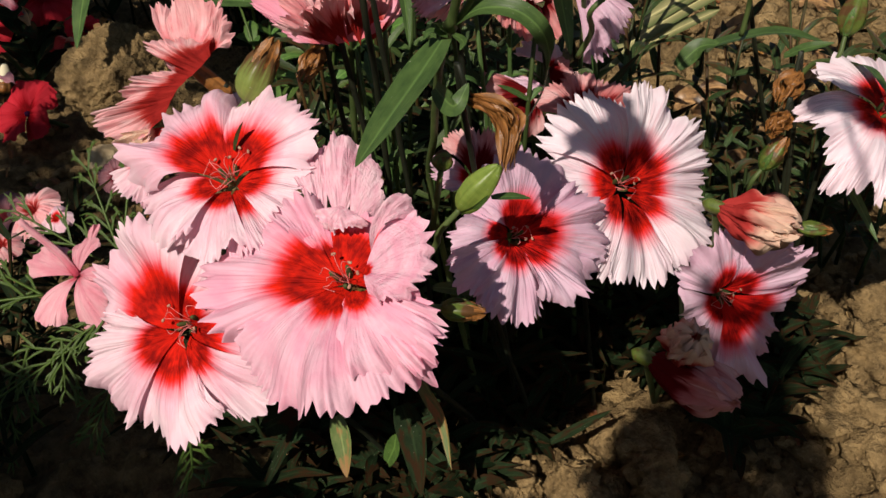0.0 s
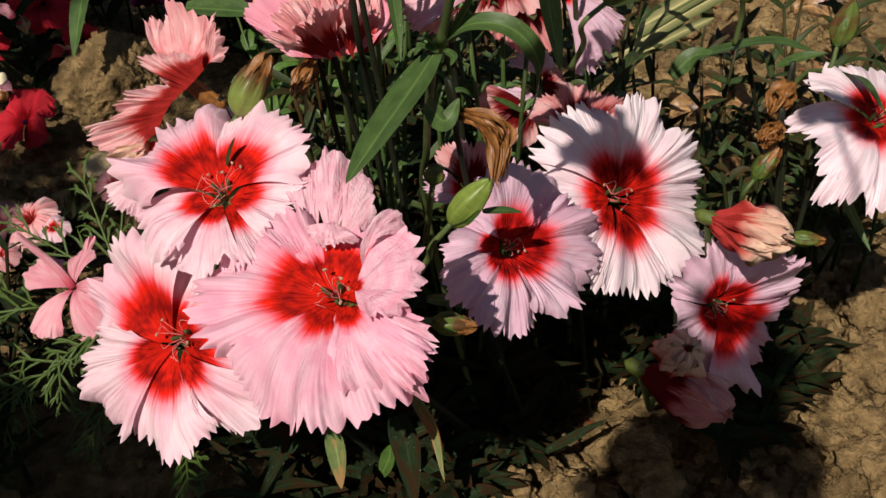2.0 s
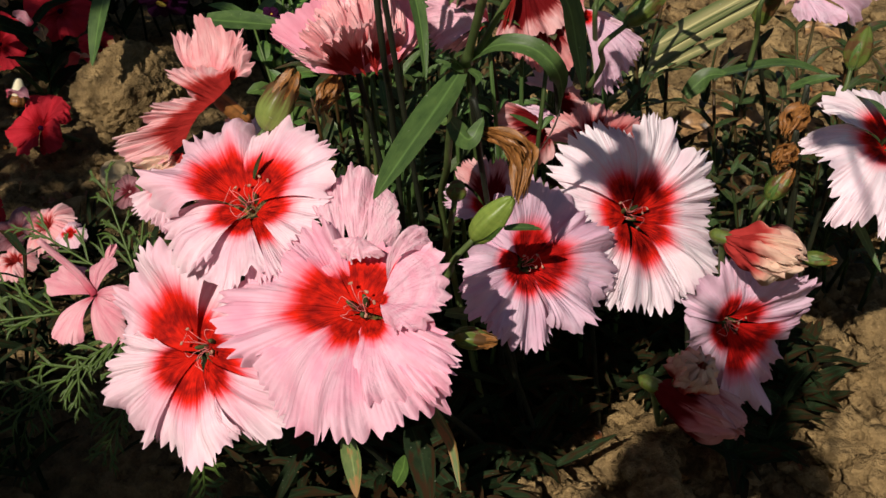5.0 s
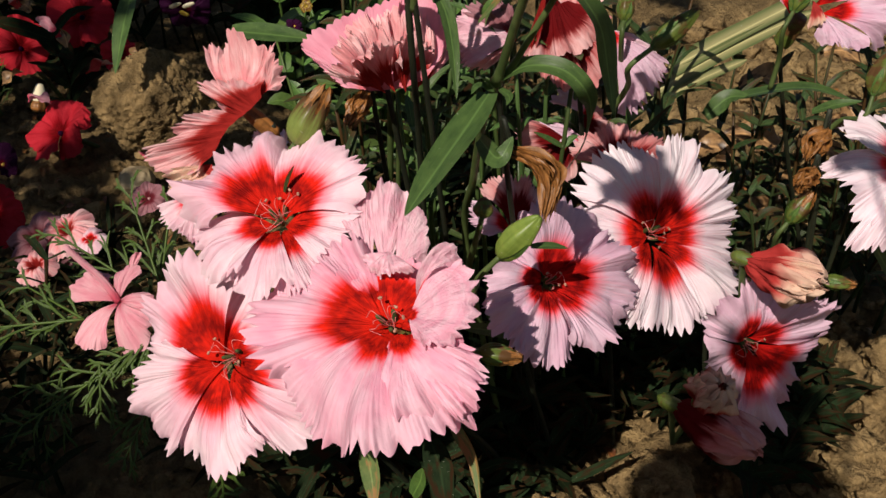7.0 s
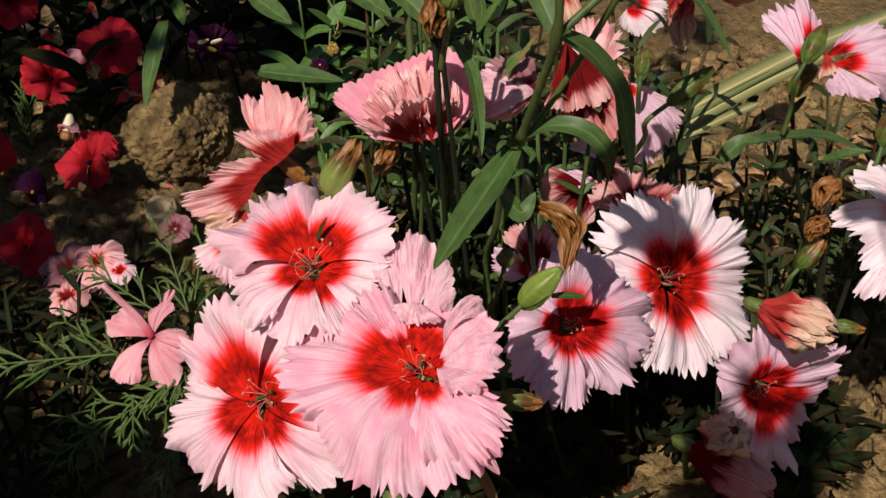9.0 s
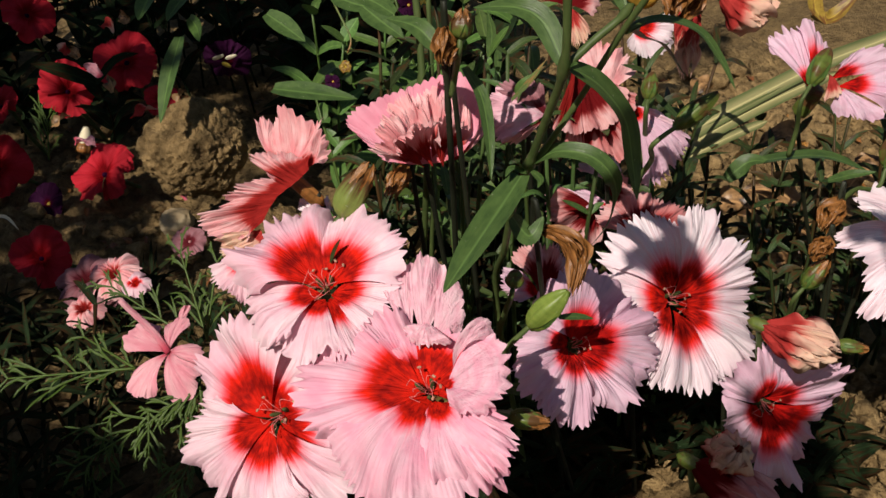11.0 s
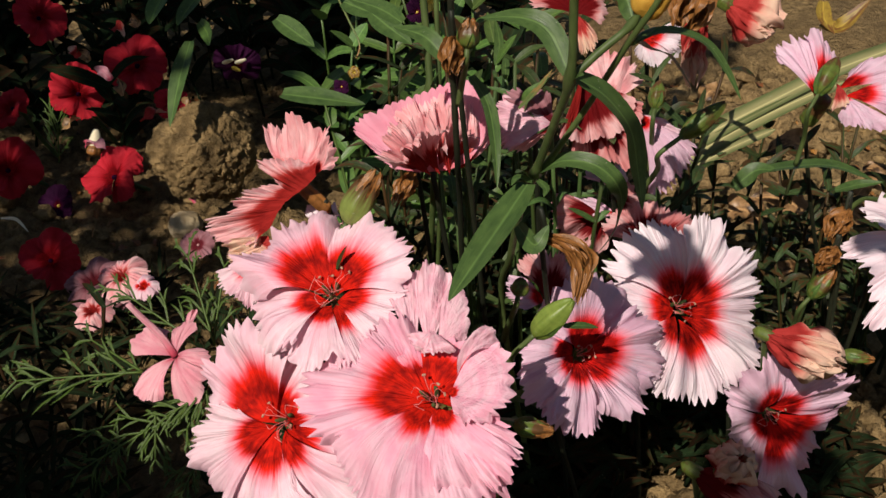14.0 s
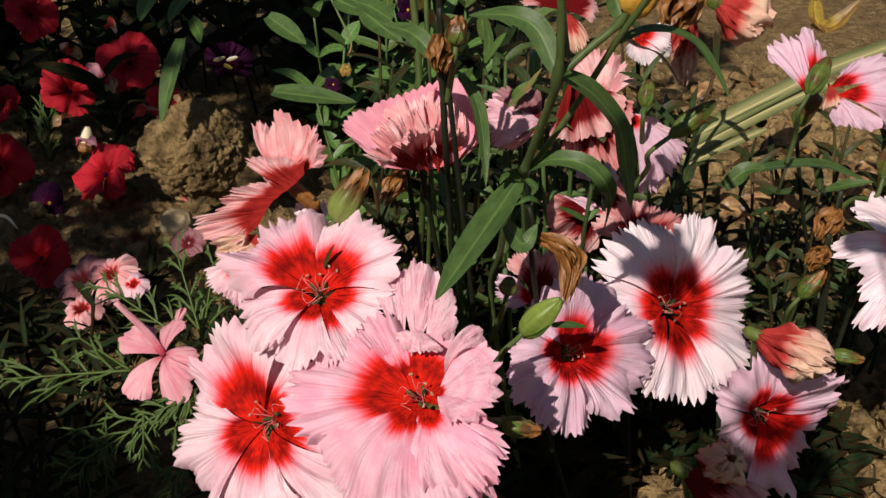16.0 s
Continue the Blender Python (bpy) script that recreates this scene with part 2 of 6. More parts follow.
PODBROWN = leaf_material("drying_pod", (0.085, 0.12, 0.025), (0.15, 0.19, 0.045), veins=0.7, tip=(0.11, 0.055, 0.021))
PODGREEN = leaf_material("pod_green", (0.085, 0.14, 0.022), (0.17, 0.235, 0.045), veins=0.4)
# Near-black stem: the clump's shade is put into its colour.
SHADESTEM = plain_material("shade_dark_stem", (0.007, 0.009, 0.005), (0.018, 0.022, 0.010), 500.0, 0.6, 0.15, (1, 1, 0.2))
STYLE = plain_material("pink_style", (0.62, 0.10, 0.10), (0.80, 0.32, 0.30), 900.0, 0.5, 0.1, share=0.2)
ANTHER = plain_material("anther", (0.30, 0.12, 0.08), (0.55, 0.32, 0.22), 1500.0)
PISTIL = plain_material("pistil_green", (0.03, 0.045, 0.012), (0.08, 0.10, 0.03), 1200.0)
SOIL = soil_material("dry_soil", 0.95)
# Brighter copy of the soil: sunlit tone put into clods and crumbs.
SUNSOIL = soil_material("sunlit_soil", 1.4)
STONE = plain_material("pale_stone", (0.42, 0.31, 0.17), (0.58, 0.47, 0.30), 160.0, 0.8, 0.5)
YELLOW = plain_material("pansy_yellow", (0.70, 0.48, 0.05), (0.75, 0.60, 0.12), 300.0, share=0.3)
AMBER = plain_material("amber_bud", (0.40, 0.19, 0.02), (0.58, 0.34, 0.05), 300.0, share=0.2)
CREAM = plain_material("cream_bud", (0.72, 0.64, 0.42), (0.80, 0.74, 0.56), 300.0, share=0.2)


# ---- builders ----
def thing(name, at, label, category, group="", kind=""):
    ob = new(name)
    ob.empty_display_size = 0.005
    ob.location = at
    return tagged(ob, label, category, group, kind)


def part(name, verts, faces, mat, parent, uvs=None, label="", smooth=True):
    """Links one mesh, given in world metres, under its thing or part."""
    o = Vector((0, 0, 0))
    p = parent
    while p is not None:
        o += p.location
        p = p.parent
    me = bpy.data.meshes.new(name)
    me.from_pydata((np.asarray(verts, float).reshape(-1, 3) - np.array(o)).tolist(), [], faces)
    if uvs is not None:
        lay = me.uv_layers.new(name="UVMap")
        idx = np.zeros(len(me.loops), dtype=np.int32)
        me.loops.foreach_get("vertex_index", idx)
        lay.data.foreach_set("uv", np.asarray(uvs, float)[idx].ravel())
    if smooth:
        me.polygons.foreach_set("use_smooth", np.ones(len(me.polygons), dtype=bool))
    me.materials.append(mat)
    me.update()
    ob = new(name, me)
    ob.parent = parent
    if label:
        ob["label"] = label
    return ob


def grid_faces(nu, nv, start=0, closed=False):
    """Quads of nv rows of nu points."""
    out = []
    for j in range(nv - 1):
        for i in range(nu if closed else nu - 1):
            a, b = start + j * nu + i, start + j * nu + (i + 1) % nu
            out.append((a, b, b + nu, a + nu))
    return out


def unit(v):
    v = np.asarray(v, float)
    return v / max(np.linalg.norm(v), 1e-12)


def petal(parent, base, a, b, face, mat, seed, crown=1.15, cup=0.10, ruffle=0.11, teeth=12, tooth=0.11, curl=-0.03, throat=0.06, name="petal", over=0.11, twist=0.075, fold=0.0, eye=1.0):
    """A fringed fan from base to the corners a and b. face: the way its upper side looks; twist: how far one edge lies over its neighbour; eye: how far its red reaches."""
    rng = random.Random(seed)
    base, a, b, face = (np.array(q, float) for q in (base, a, b, face))
    e1, e2 = a - base, b - base
    r1, r2 = np.linalg.norm(e1), np.linalg.norm(e2)
    n1, n2 = e1 / r1, e2 / r2
    om = math.acos(max(-1, min(1, float(n1 @ n2))))
    nrm = unit(np.cross(n1, n2))
    if nrm @ face < 0:
        nrm = -nrm
        twist = -twist
    if teeth > 6:
        teeth, tooth = round(teeth * 1.3), tooth * 0.9
    nu, nv = teeth * 8 + 1, 30
    size = 0.5 * (r1 + r2) * crown
    cuts = [0.0]
    for _ in range(teeth):
        cuts.append(cuts[-1] + rng.uniform(0.45, 1.6))
    cuts = [c / cuts[-1] for c in cuts]
    deep = [tooth * rng.uniform(0.3, 1.0) * 1.45 for _ in range(teeth + 1)]
    peak = [rng.uniform(0.35, 0.65) for _ in range(teeth)]
    lobe = [rng.uniform(-0.035, 0.035) for _ in range(3)]
    tilt = rng.uniform(-0.07, 0.07)
    cleft = [(rng.uniform(0.12, 0.88), rng.uniform(0.02, 0.07), rng.uniform(0.015, 0.03)) for _ in range(3)]
    o = Vector((rng.uniform(0, 90), rng.uniform(0, 90), rng.uniform(0, 90)))
    verts, uvs = [], []
    rows = [(j / (nv - 1)) ** 0.85 for j in range(nv)]
    for j in range(nv):
        v = rows[j]
        for i in range(nu):
            c, g = min(i // 8, teeth - 1), (i - 8 * min(i // 8, teeth - 1)) / 8
            s = cuts[c] + (cuts[c + 1] - cuts[c]) * g
            q = (s - 0.5) * (1 + 2 * over) + 0.5
            way = (math.sin((1 - q) * om) * n1 + math.sin(q * om) * n2) / math.sin(om)
            f = g / peak[c] if g < peak[c] else (1 - g) / (1 - peak[c])
            cut = (deep[c] if g < peak[c] else deep[c + 1]) * (1 - f) ** 1.05
            cut += 0.07 * abs(2 * s - 1) ** 4 + 0.03 * abs(noise.noise(Vector((s * 40, 3, 1)) + o))
            for at, dp, wd in cleft:
                cut += dp * math.exp(-(((s - at) / wd) ** 2))
            wav = lobe[0] * math.sin(6.28 * s + o.x) + lobe[1] * math.sin(12.6 * s + o.y)
            rad = (r1 + (r2 - r1) * s) * (1 + (crown - 1) * max(0.0, math.sin(math.pi * s)) ** 0.7)
            r = rad * v * (1 + (wav - cut) * v ** 7)
            side = 2 * s - 1
            h = cup * size * (math.sin(math.pi * min(1, v * 0.95)) - 0.25 * side * side * v)
            h += twist * size * side * v
            h += tilt * size * v + ruffle * size * v ** 1.8 * (2.3 * noise.noise(Vector((s * 2.7, v * 0.9, 0)) + o) + 1.4 * noise.noise(Vector((s * 6.5, v * 1.6, 5)) + o))
            h += size * 0.045 * v ** 2.6 * noise.noise(Vector((s * 8.5, v * 0.7, 12)) + o)
            h += size * 0.026 * v ** 2.2 * noise.noise(Vector((s * 16, v * 1.2, 22)) + o)
            h += size * 0.045 * v ** 1.4 * (0.3 - abs(noise.noise(Vector((s * 7.5 + v * 0.8, v * 0.9, 31)) + o)))
            h += size * 0.0035 * v * math.sin(s * teeth * 12.6 + 4 * noise.noise(Vector((s * 9, v * 2, 17)) + o))
            h += size * 0.018 * (0.25 + v) * v * (noise.noise(Vector((s * 14, v * 1.6, 9)) + o) + 0.5 * noise.noise(Vector((s * 9, v * 6.0, 2)) + o))
            h += size * 0.013 * v * (noise.noise(Vector((s * 6, v * 3.2, 4)) + o) + 0.55 * noise.noise(Vector((s * 13, v * 5.5, 6)) + o))
            h += size * 0.016 * v ** 4 * noise.noise(Vector((s * 30, v * 2.0, 3)) + o)
            h += curl * size * v ** 4 - fold * size * max(0.0, v - 0.6) ** 1.3
            h -= throat * size * max(0.0, 1 - v / 0.25) ** 2
            verts.append(base + way * r + nrm * h)
            uvs.append((s, v / eye))
    return part(name, verts, grid_faces(nu, nv), mat, parent, uvs)


def ruff(parent, rim, root, face, mat, seed, pleats=9, deep=0.0022, teeth=26, tooth=0.0011, eye=1.0, roll=0.0):
    """A gathered petal seen from the side: folds that open from its root to a toothed rim."""
    rng = random.Random(seed)
    n = unit(face)
    nu, nv = teeth * 7 + 1, 22
    top, low = spline(rim, nu), spline(root, nu)
    o = Vector((rng.uniform(0, 90), rng.uniform(0, 90), rng.uniform(0, 90)))
    cut = [rng.uniform(0.3, 1.0) for _ in range(teeth + 1)]
    verts, uvs = [], []
    for j in range(nv):
        v = j / (nv - 1)
        for i in range(nu):
            s = i / (nu - 1)
            c, g = min(i // 7, teeth - 1), (i - 7 * min(i // 7, teeth - 1)) / 7
            notch = abs(2 * g - 1) ** 1.2 * (cut[c] if g < 0.5 else cut[c + 1])
            ln = np.linalg.norm(top[i] - low[i])
            f = v * (1 - tooth / ln * notch * v ** 3 + 0.22 * v * noise.noise(Vector((s * pleats * 0.55, 0, 1)) + o))
            p = low[i] * (1 - f) + top[i] * f
            a = s * pleats + 1.1 * noise.noise(Vector((s * 6, v * 0.6, 0)) + o)
            h = deep * v ** 1.2 * (0.2 * math.sin(6.28 * a) + 2.6 * noise.noise(Vector((s * pleats * 0.55, v * 1.1, 4)) + o))
            h += deep * v ** 2 * (0.7 * noise.noise(Vector((s * pleats * 1.7, v * 1.6, 8)) + o) + 0.35 * noise.noise(Vector((s * pleats * 4, v * 2.5, 9)) + o)) + roll * v * v
            verts.append(p + n * h)
            uvs.append((0.5 + 0.32 * math.sin(s * pleats * 1.9), v / eye + 0.12 * noise.noise(Vector((s * pleats * 0.6, v, 14)) + o)))
    return part("petal", verts, grid_faces(nu, nv), mat, parent, uvs)


def spline(points, n):
    """Points along a smooth curve through those given."""
    p = [np.array(q, float) for q in points]
    p = [2 * p[0] - p[1]] + p + [2 * p[-1] - p[-2]]
    out = []
    for k in range(n):
        t = k / (n - 1) * (len(p) - 3)
        i = min(int(t), len(p) - 4)
        f = t - i
        a, b, c, d = p[i : i + 4]
        out.append(0.5 * ((2 * b) + (c - a) * f + (2 * a - 5 * b + 4 * c - d) * f * f + (3 * b - a - 3 * c + d) * f ** 3))
    return np.array(out)


def strip(points, width, face, n=22, nu=9, fold=0.25, wave=0.0, seed=0, shape="leaf", twist=0.0):
    """Verts, faces and uvs of a leaf along points; fold: how deep its midrib lies."""
    rng = random.Random(seed)
    sp = spline(points, n)
    ph = rng.uniform(0, 6.28)
    verts, uvs = [], []
    for j in range(n):
        v = j / (n - 1)
        tan = unit(sp[min(n - 1, j + 1)] - sp[max(0, j - 1)])
        side = unit(np.cross(tan, np.array(face, float)))
        up = np.cross(side, tan)
        ang = twist * v
        side, up = side * math.cos(ang) + up * math.sin(ang), up * math.cos(ang) - side * math.sin(ang)
        if shape == "leaf":
            w = 0.5 * width * (max(0.0, math.sin(math.pi * (0.10 + 0.90 * v) ** 0.85)) ** 0.75 + 0.02)
        elif shape == "blade":
            w = 0.5 * width * (1 - 0.25 * v) * min(1.0, 8 * (1.02 - v))
        else:
            w = 0.5 * width * (1 - v) ** 0.6
        for i in range(nu):
            s = i / (nu - 1)
            q = 2 * s - 1
            h = fold * w * (abs(q) ** 1.3) + wave * w * math.sin(9 * v + ph) * q * abs(q)
            verts.append(sp[j] + side * q * w + up * h)
            uvs.append((s, v))
    return verts, grid_faces(nu, n), uvs


def leaf(parent, points, width, face, mat=None, name="leaf", **more):
    v, f, u = strip(points, width, face, **more)
    return part(name, v, f, mat or LEAF, parent, u)


def tube_data(points, r0, r1, n=18, nu=10, knots=(), start=0):
    sp = spline(points, n)
    verts, uvs = [], []
    ref = np.array((0.31, 0.52, 0.79))
    for j in range(n):
        tan = unit(sp[min(n - 1, j + 1)] - sp[max(0, j - 1)])
        s1 = unit(np.cross(tan, ref))
        s2 = np.cross(tan, s1)
        v = j / (n - 1)
        r = r0 + (r1 - r0) * v
        for k in knots:
            r *= 1 + 0.7 * math.exp(-(((v - k) / 0.03) ** 2))
        for i in range(nu):
            a = 2 * math.pi * i / nu
            verts.append(sp[j] + r * (math.cos(a) * s1 + math.sin(a) * s2))
            uvs.append((i / nu, v))
    faces = grid_faces(nu, n, start, True)
    faces.append(tuple(start + i for i in range(nu))[::-1])
    faces.append(tuple(start + (n - 1) * nu + i for i in range(nu)))
    return verts, faces, uvs


def stem(parent, points, r0, r1, mat=None, name="stem", **more):
    v, f, u = tube_data(points, r0, r1, **more)
    return part(name, v, f, mat or STEM, parent, u)


def pod_data(base, tip, radius, n=22, nu=24, ribs=0.05, blunt=0.35, crumple=0.0, seed=0, peak=0.4, flat=1.0):
    """A closed calyx, bud or rolled-up bloom from base to tip."""
    rng = random.Random(seed)
    base, tip = np.array(base, float), np.array(tip, float)
    ax = tip - base
    ln = np.linalg.norm(ax)
    ax /= ln
    s1 = unit(np.cross(ax, (0.2, 0.9, 0.4)))
    s2 = np.cross(ax, s1)
    off = Vector((rng.uniform(0, 50), rng.uniform(0, 50), rng.uniform(0, 50)))
    ph = rng.uniform(0, 6.28)
    verts, uvs = [], []
    for j in range(n):
        v = j / (n - 1)
        body = math.sin(math.pi * v ** (math.log(0.5) / math.log(peak))) ** 0.7 if 0 < v < 1 else 0.0
        w = radius * ((1 - blunt) * body + blunt * min(1, 7 * v) * (1 if v < 1 else 0.85)) + 0.0002
        for i in range(nu):
            a = 2 * math.pi * i / nu
            d = math.cos(a) * s1 + flat * math.sin(a) * s2
            r = w * (1 + ribs * math.cos(5 * a + ph) + 0.4 * ribs * math.cos(15 * a))
            z = v * ln
            if crumple:
                q = Vector((d[0] * 1.6, d[1] * 1.6, d[2] * 1.6 + v * 1.2)) * 1.7 + off
                k = noise.noise(q) + 0.6 * noise.noise(q * 2.7) + 0.35 * abs(noise.noise(Vector((a * 3.1, v * 1.3, off.x))))
                k += 0.9 * (0.35 - abs(noise.noise(Vector((math.cos(a) * 3.3, math.sin(a) * 3.3 + off.y, v * 1.1)))) * 1.6)
                r *= 1 + crumple * k * (0.3 + v)
                z += crumple * ln * 0.22 * v * (noise.noise(q * 1.9 + Vector((9, 3, 1))) + 0.5 * math.sin(7 * a + ph))
            verts.append(base + ax * z + d * r)
            uvs.append((i / nu, v))
    faces = grid_faces(nu, n, 0, True)
    faces.append(tuple(range(nu))[::-1])
    if not crumple:
        faces.append(tuple((n - 1) * nu + i for i in range(nu)))
    return verts, faces, uvs


def pod(parent, base, tip, radius, mat, name, **more):
    v, f, u = pod_data(base, tip, radius, **more)
    return part(name, v, f, mat, parent, u)


def heart(parent, centre, face, size, seed, styles=4, spread=1.0):
    """The green pistil and the curled pink styles and stamens of a bloom."""
    rng = random.Random(seed)
    c, n = np.array(centre, float), unit(face)
    x = unit(np.cross(n, (0.3, 0.8, 0.5)))
    y = np.cross(n, x)
    for k in range(3):
        a = k * 2.1 + rng.uniform(-0.3, 0.3)
        o = size * 0.05 * (math.cos(a) * x + math.sin(a) * y)
        pod(parent, c + o - n * size * 0.05, c + 1.8 * o + n * size * 0.10, size * 0.016, PISTIL, "pistil", n=8, nu=8, ribs=0)
    for k in range(styles + 4):
        a = k * 6.28 / (styles + 4) + rng.uniform(-0.4, 0.4)
        w = math.cos(a) * x + math.sin(a) * y
        t = np.cross(n, w)
        ln = size * rng.uniform(0.10, 0.21) * spread
        p = [c + w * size * 0.02, c + w * ln * 0.45 + n * size * 0.13, c + w * ln * 0.8 + n * size * 0.17 + t * ln * rng.uniform(-0.3, 0.3), c + w * ln * 1.05 + n * size * 0.12 + t * ln * rng.uniform(-0.6, 0.6)]
        if k < styles:
            p.append(c + w * ln * 0.9 + n * size * 0.16 + t * ln * rng.uniform(-0.7, 0.7))
        stem(parent, p, size * 0.0040, size * 0.0026, STYLE, "style", n=14, nu=6)
        if k >= styles:
            pod(parent, p[-1] - t * size * 0.02, p[-1] + t * size * 0.015, size * 0.0045, ANTHER, "anther", n=6, nu=6, ribs=0)


def calyx(parent, centre, face, size, name="calyx"):
    """The green cup behind a bloom, with its pointed bracts."""
    c, n = np.array(centre, float), unit(face)
    back = c - n * size * 0.85
    ob = pod(parent, back, c - n * size * 0.25, size * 0.13, CALYX, name, blunt=0.7, ribs=0.06)
    return back


def bloom(centre, face, petals, mat, size, seed, label, foot=None, styles=4, spread=1.0, hearted=True, cupped=True, group="dianthus blooms", **more):
    """A dianthus on its stem. petals: rows of corner, corner and what differs from the rest."""
    ob = thing("dianthus_flower", foot or centre, label, "flower", group)
    for k, (a, b, extra) in enumerate(petals):
        opts = {**more, **extra}
        mt = opts.pop("mat", mat)
        base = np.array(opts.pop("base", centre), float)
        petal(ob, base, a, b, face, mt, seed * 31 + k, **opts)
    if hearted:
        heart(ob, np.array(centre) + unit(face) * size * 0.0, face, size, seed, styles, spread)
    back = calyx(ob, centre, face, size) if cupped else np.array(centre, float)
    if foot:
        f = np.array(foot, float)
        stem(ob, [back, back * 0.7 + f * 0.3 + np.array((0, 0, -0.004)), back * 0.3 + f * 0.7, f], 0.0007, 0.0008, SHADESTEM, n=20)
    return ob




# ---- ground ----
def lumps(x, y):
    """Height of the crumbly bed."""
    far = max(0.0, 1 - max(abs(x), abs(y - 0.35)) / 1.2)
    p = Vector((x, y, 0))
    h = 0.010 * noise.noise(p * 9) + 0.006 * noise.noise(p * 26 + Vector((3, 1, 0)))
    h += 0.013 * noise.turbulence(p * 27, 4, True) + 0.0075 * noise.turbulence(p * 88 + Vector((4, 0, 2)), 3, True)
    h += 0.0030 * noise.noise(p * 250) + 0.0018 * noise.noise(p * 560) - 0.014
    return h * far


def steps(lo, hi, fine, reach):
    inner = list(np.arange(lo, hi, fine))
    out, d, grow = [], fine, 0.0
    while grow < reach:
        d *= 1.35
        grow += d
        out.append(grow)
    return [lo - q for q in reversed(out)] + inner + [hi + q for q in out]


gx, gy = steps(-0.33, 0.27, 0.0021, 300.0), steps(0.16, 0.72, 0.0021, 300.0)
gv = [(x, y, lumps(x, y)) for y in gy for x in gx]
ground = part("ground", gv, grid_faces(len(gx), len(gy)), SOIL, None)
tagged(ground, "dry crumbly brown garden soil with clods", "soil", kind="structure")


def clod(at, size, seed, name="soil_clod", mat=None, squash=0.75, label="rough lump of dry brown soil lying on the bed", category="clod", rough=0.35):
    bm = bmesh.new()
    bmesh.ops.create_icosphere(bm, subdivisions=6 if size > 0.02 else 5 if size > 0.01 else 4 if size > 0.006 else 3, radius=1.0)
    off = Vector((seed * 3.7, seed * 1.3, 5.0))
    for v in bm.verts:
        p = v.co.copy()
        k = 1 + rough * noise.noise(p * 1.2 + off) + rough * 0.6 * noise.noise(p * 3.1 + off) + rough * 0.35 * noise.noise(p * 8 + off) + rough * 0.2 * noise.noise(p * 19 + off)
        k += 0.05 * noise.noise(p * 34 + off) - 0.07 * max(0.0, noise.noise(p * 15 + off * 2) - 0.15)
        v.co = Vector((p.x * k, p.y * k, p.z * k * squash)) * size
    verts = [tuple(v.co + Vector(at)) for v in bm.verts]
    faces = [tuple(v.index for v in f.verts) for f in bm.faces]
    bm.free()
    ob = part(name, [np.array(v) - np.array(at) for v in verts], faces, mat or SUNSOIL, None)
    ob.location = at
    return tagged(ob, label, category, "clods on the bed" if name == "soil_clod" else "")


# ---- the blooms in front ----
FOOT = (0.045, 0.235, 0.0)
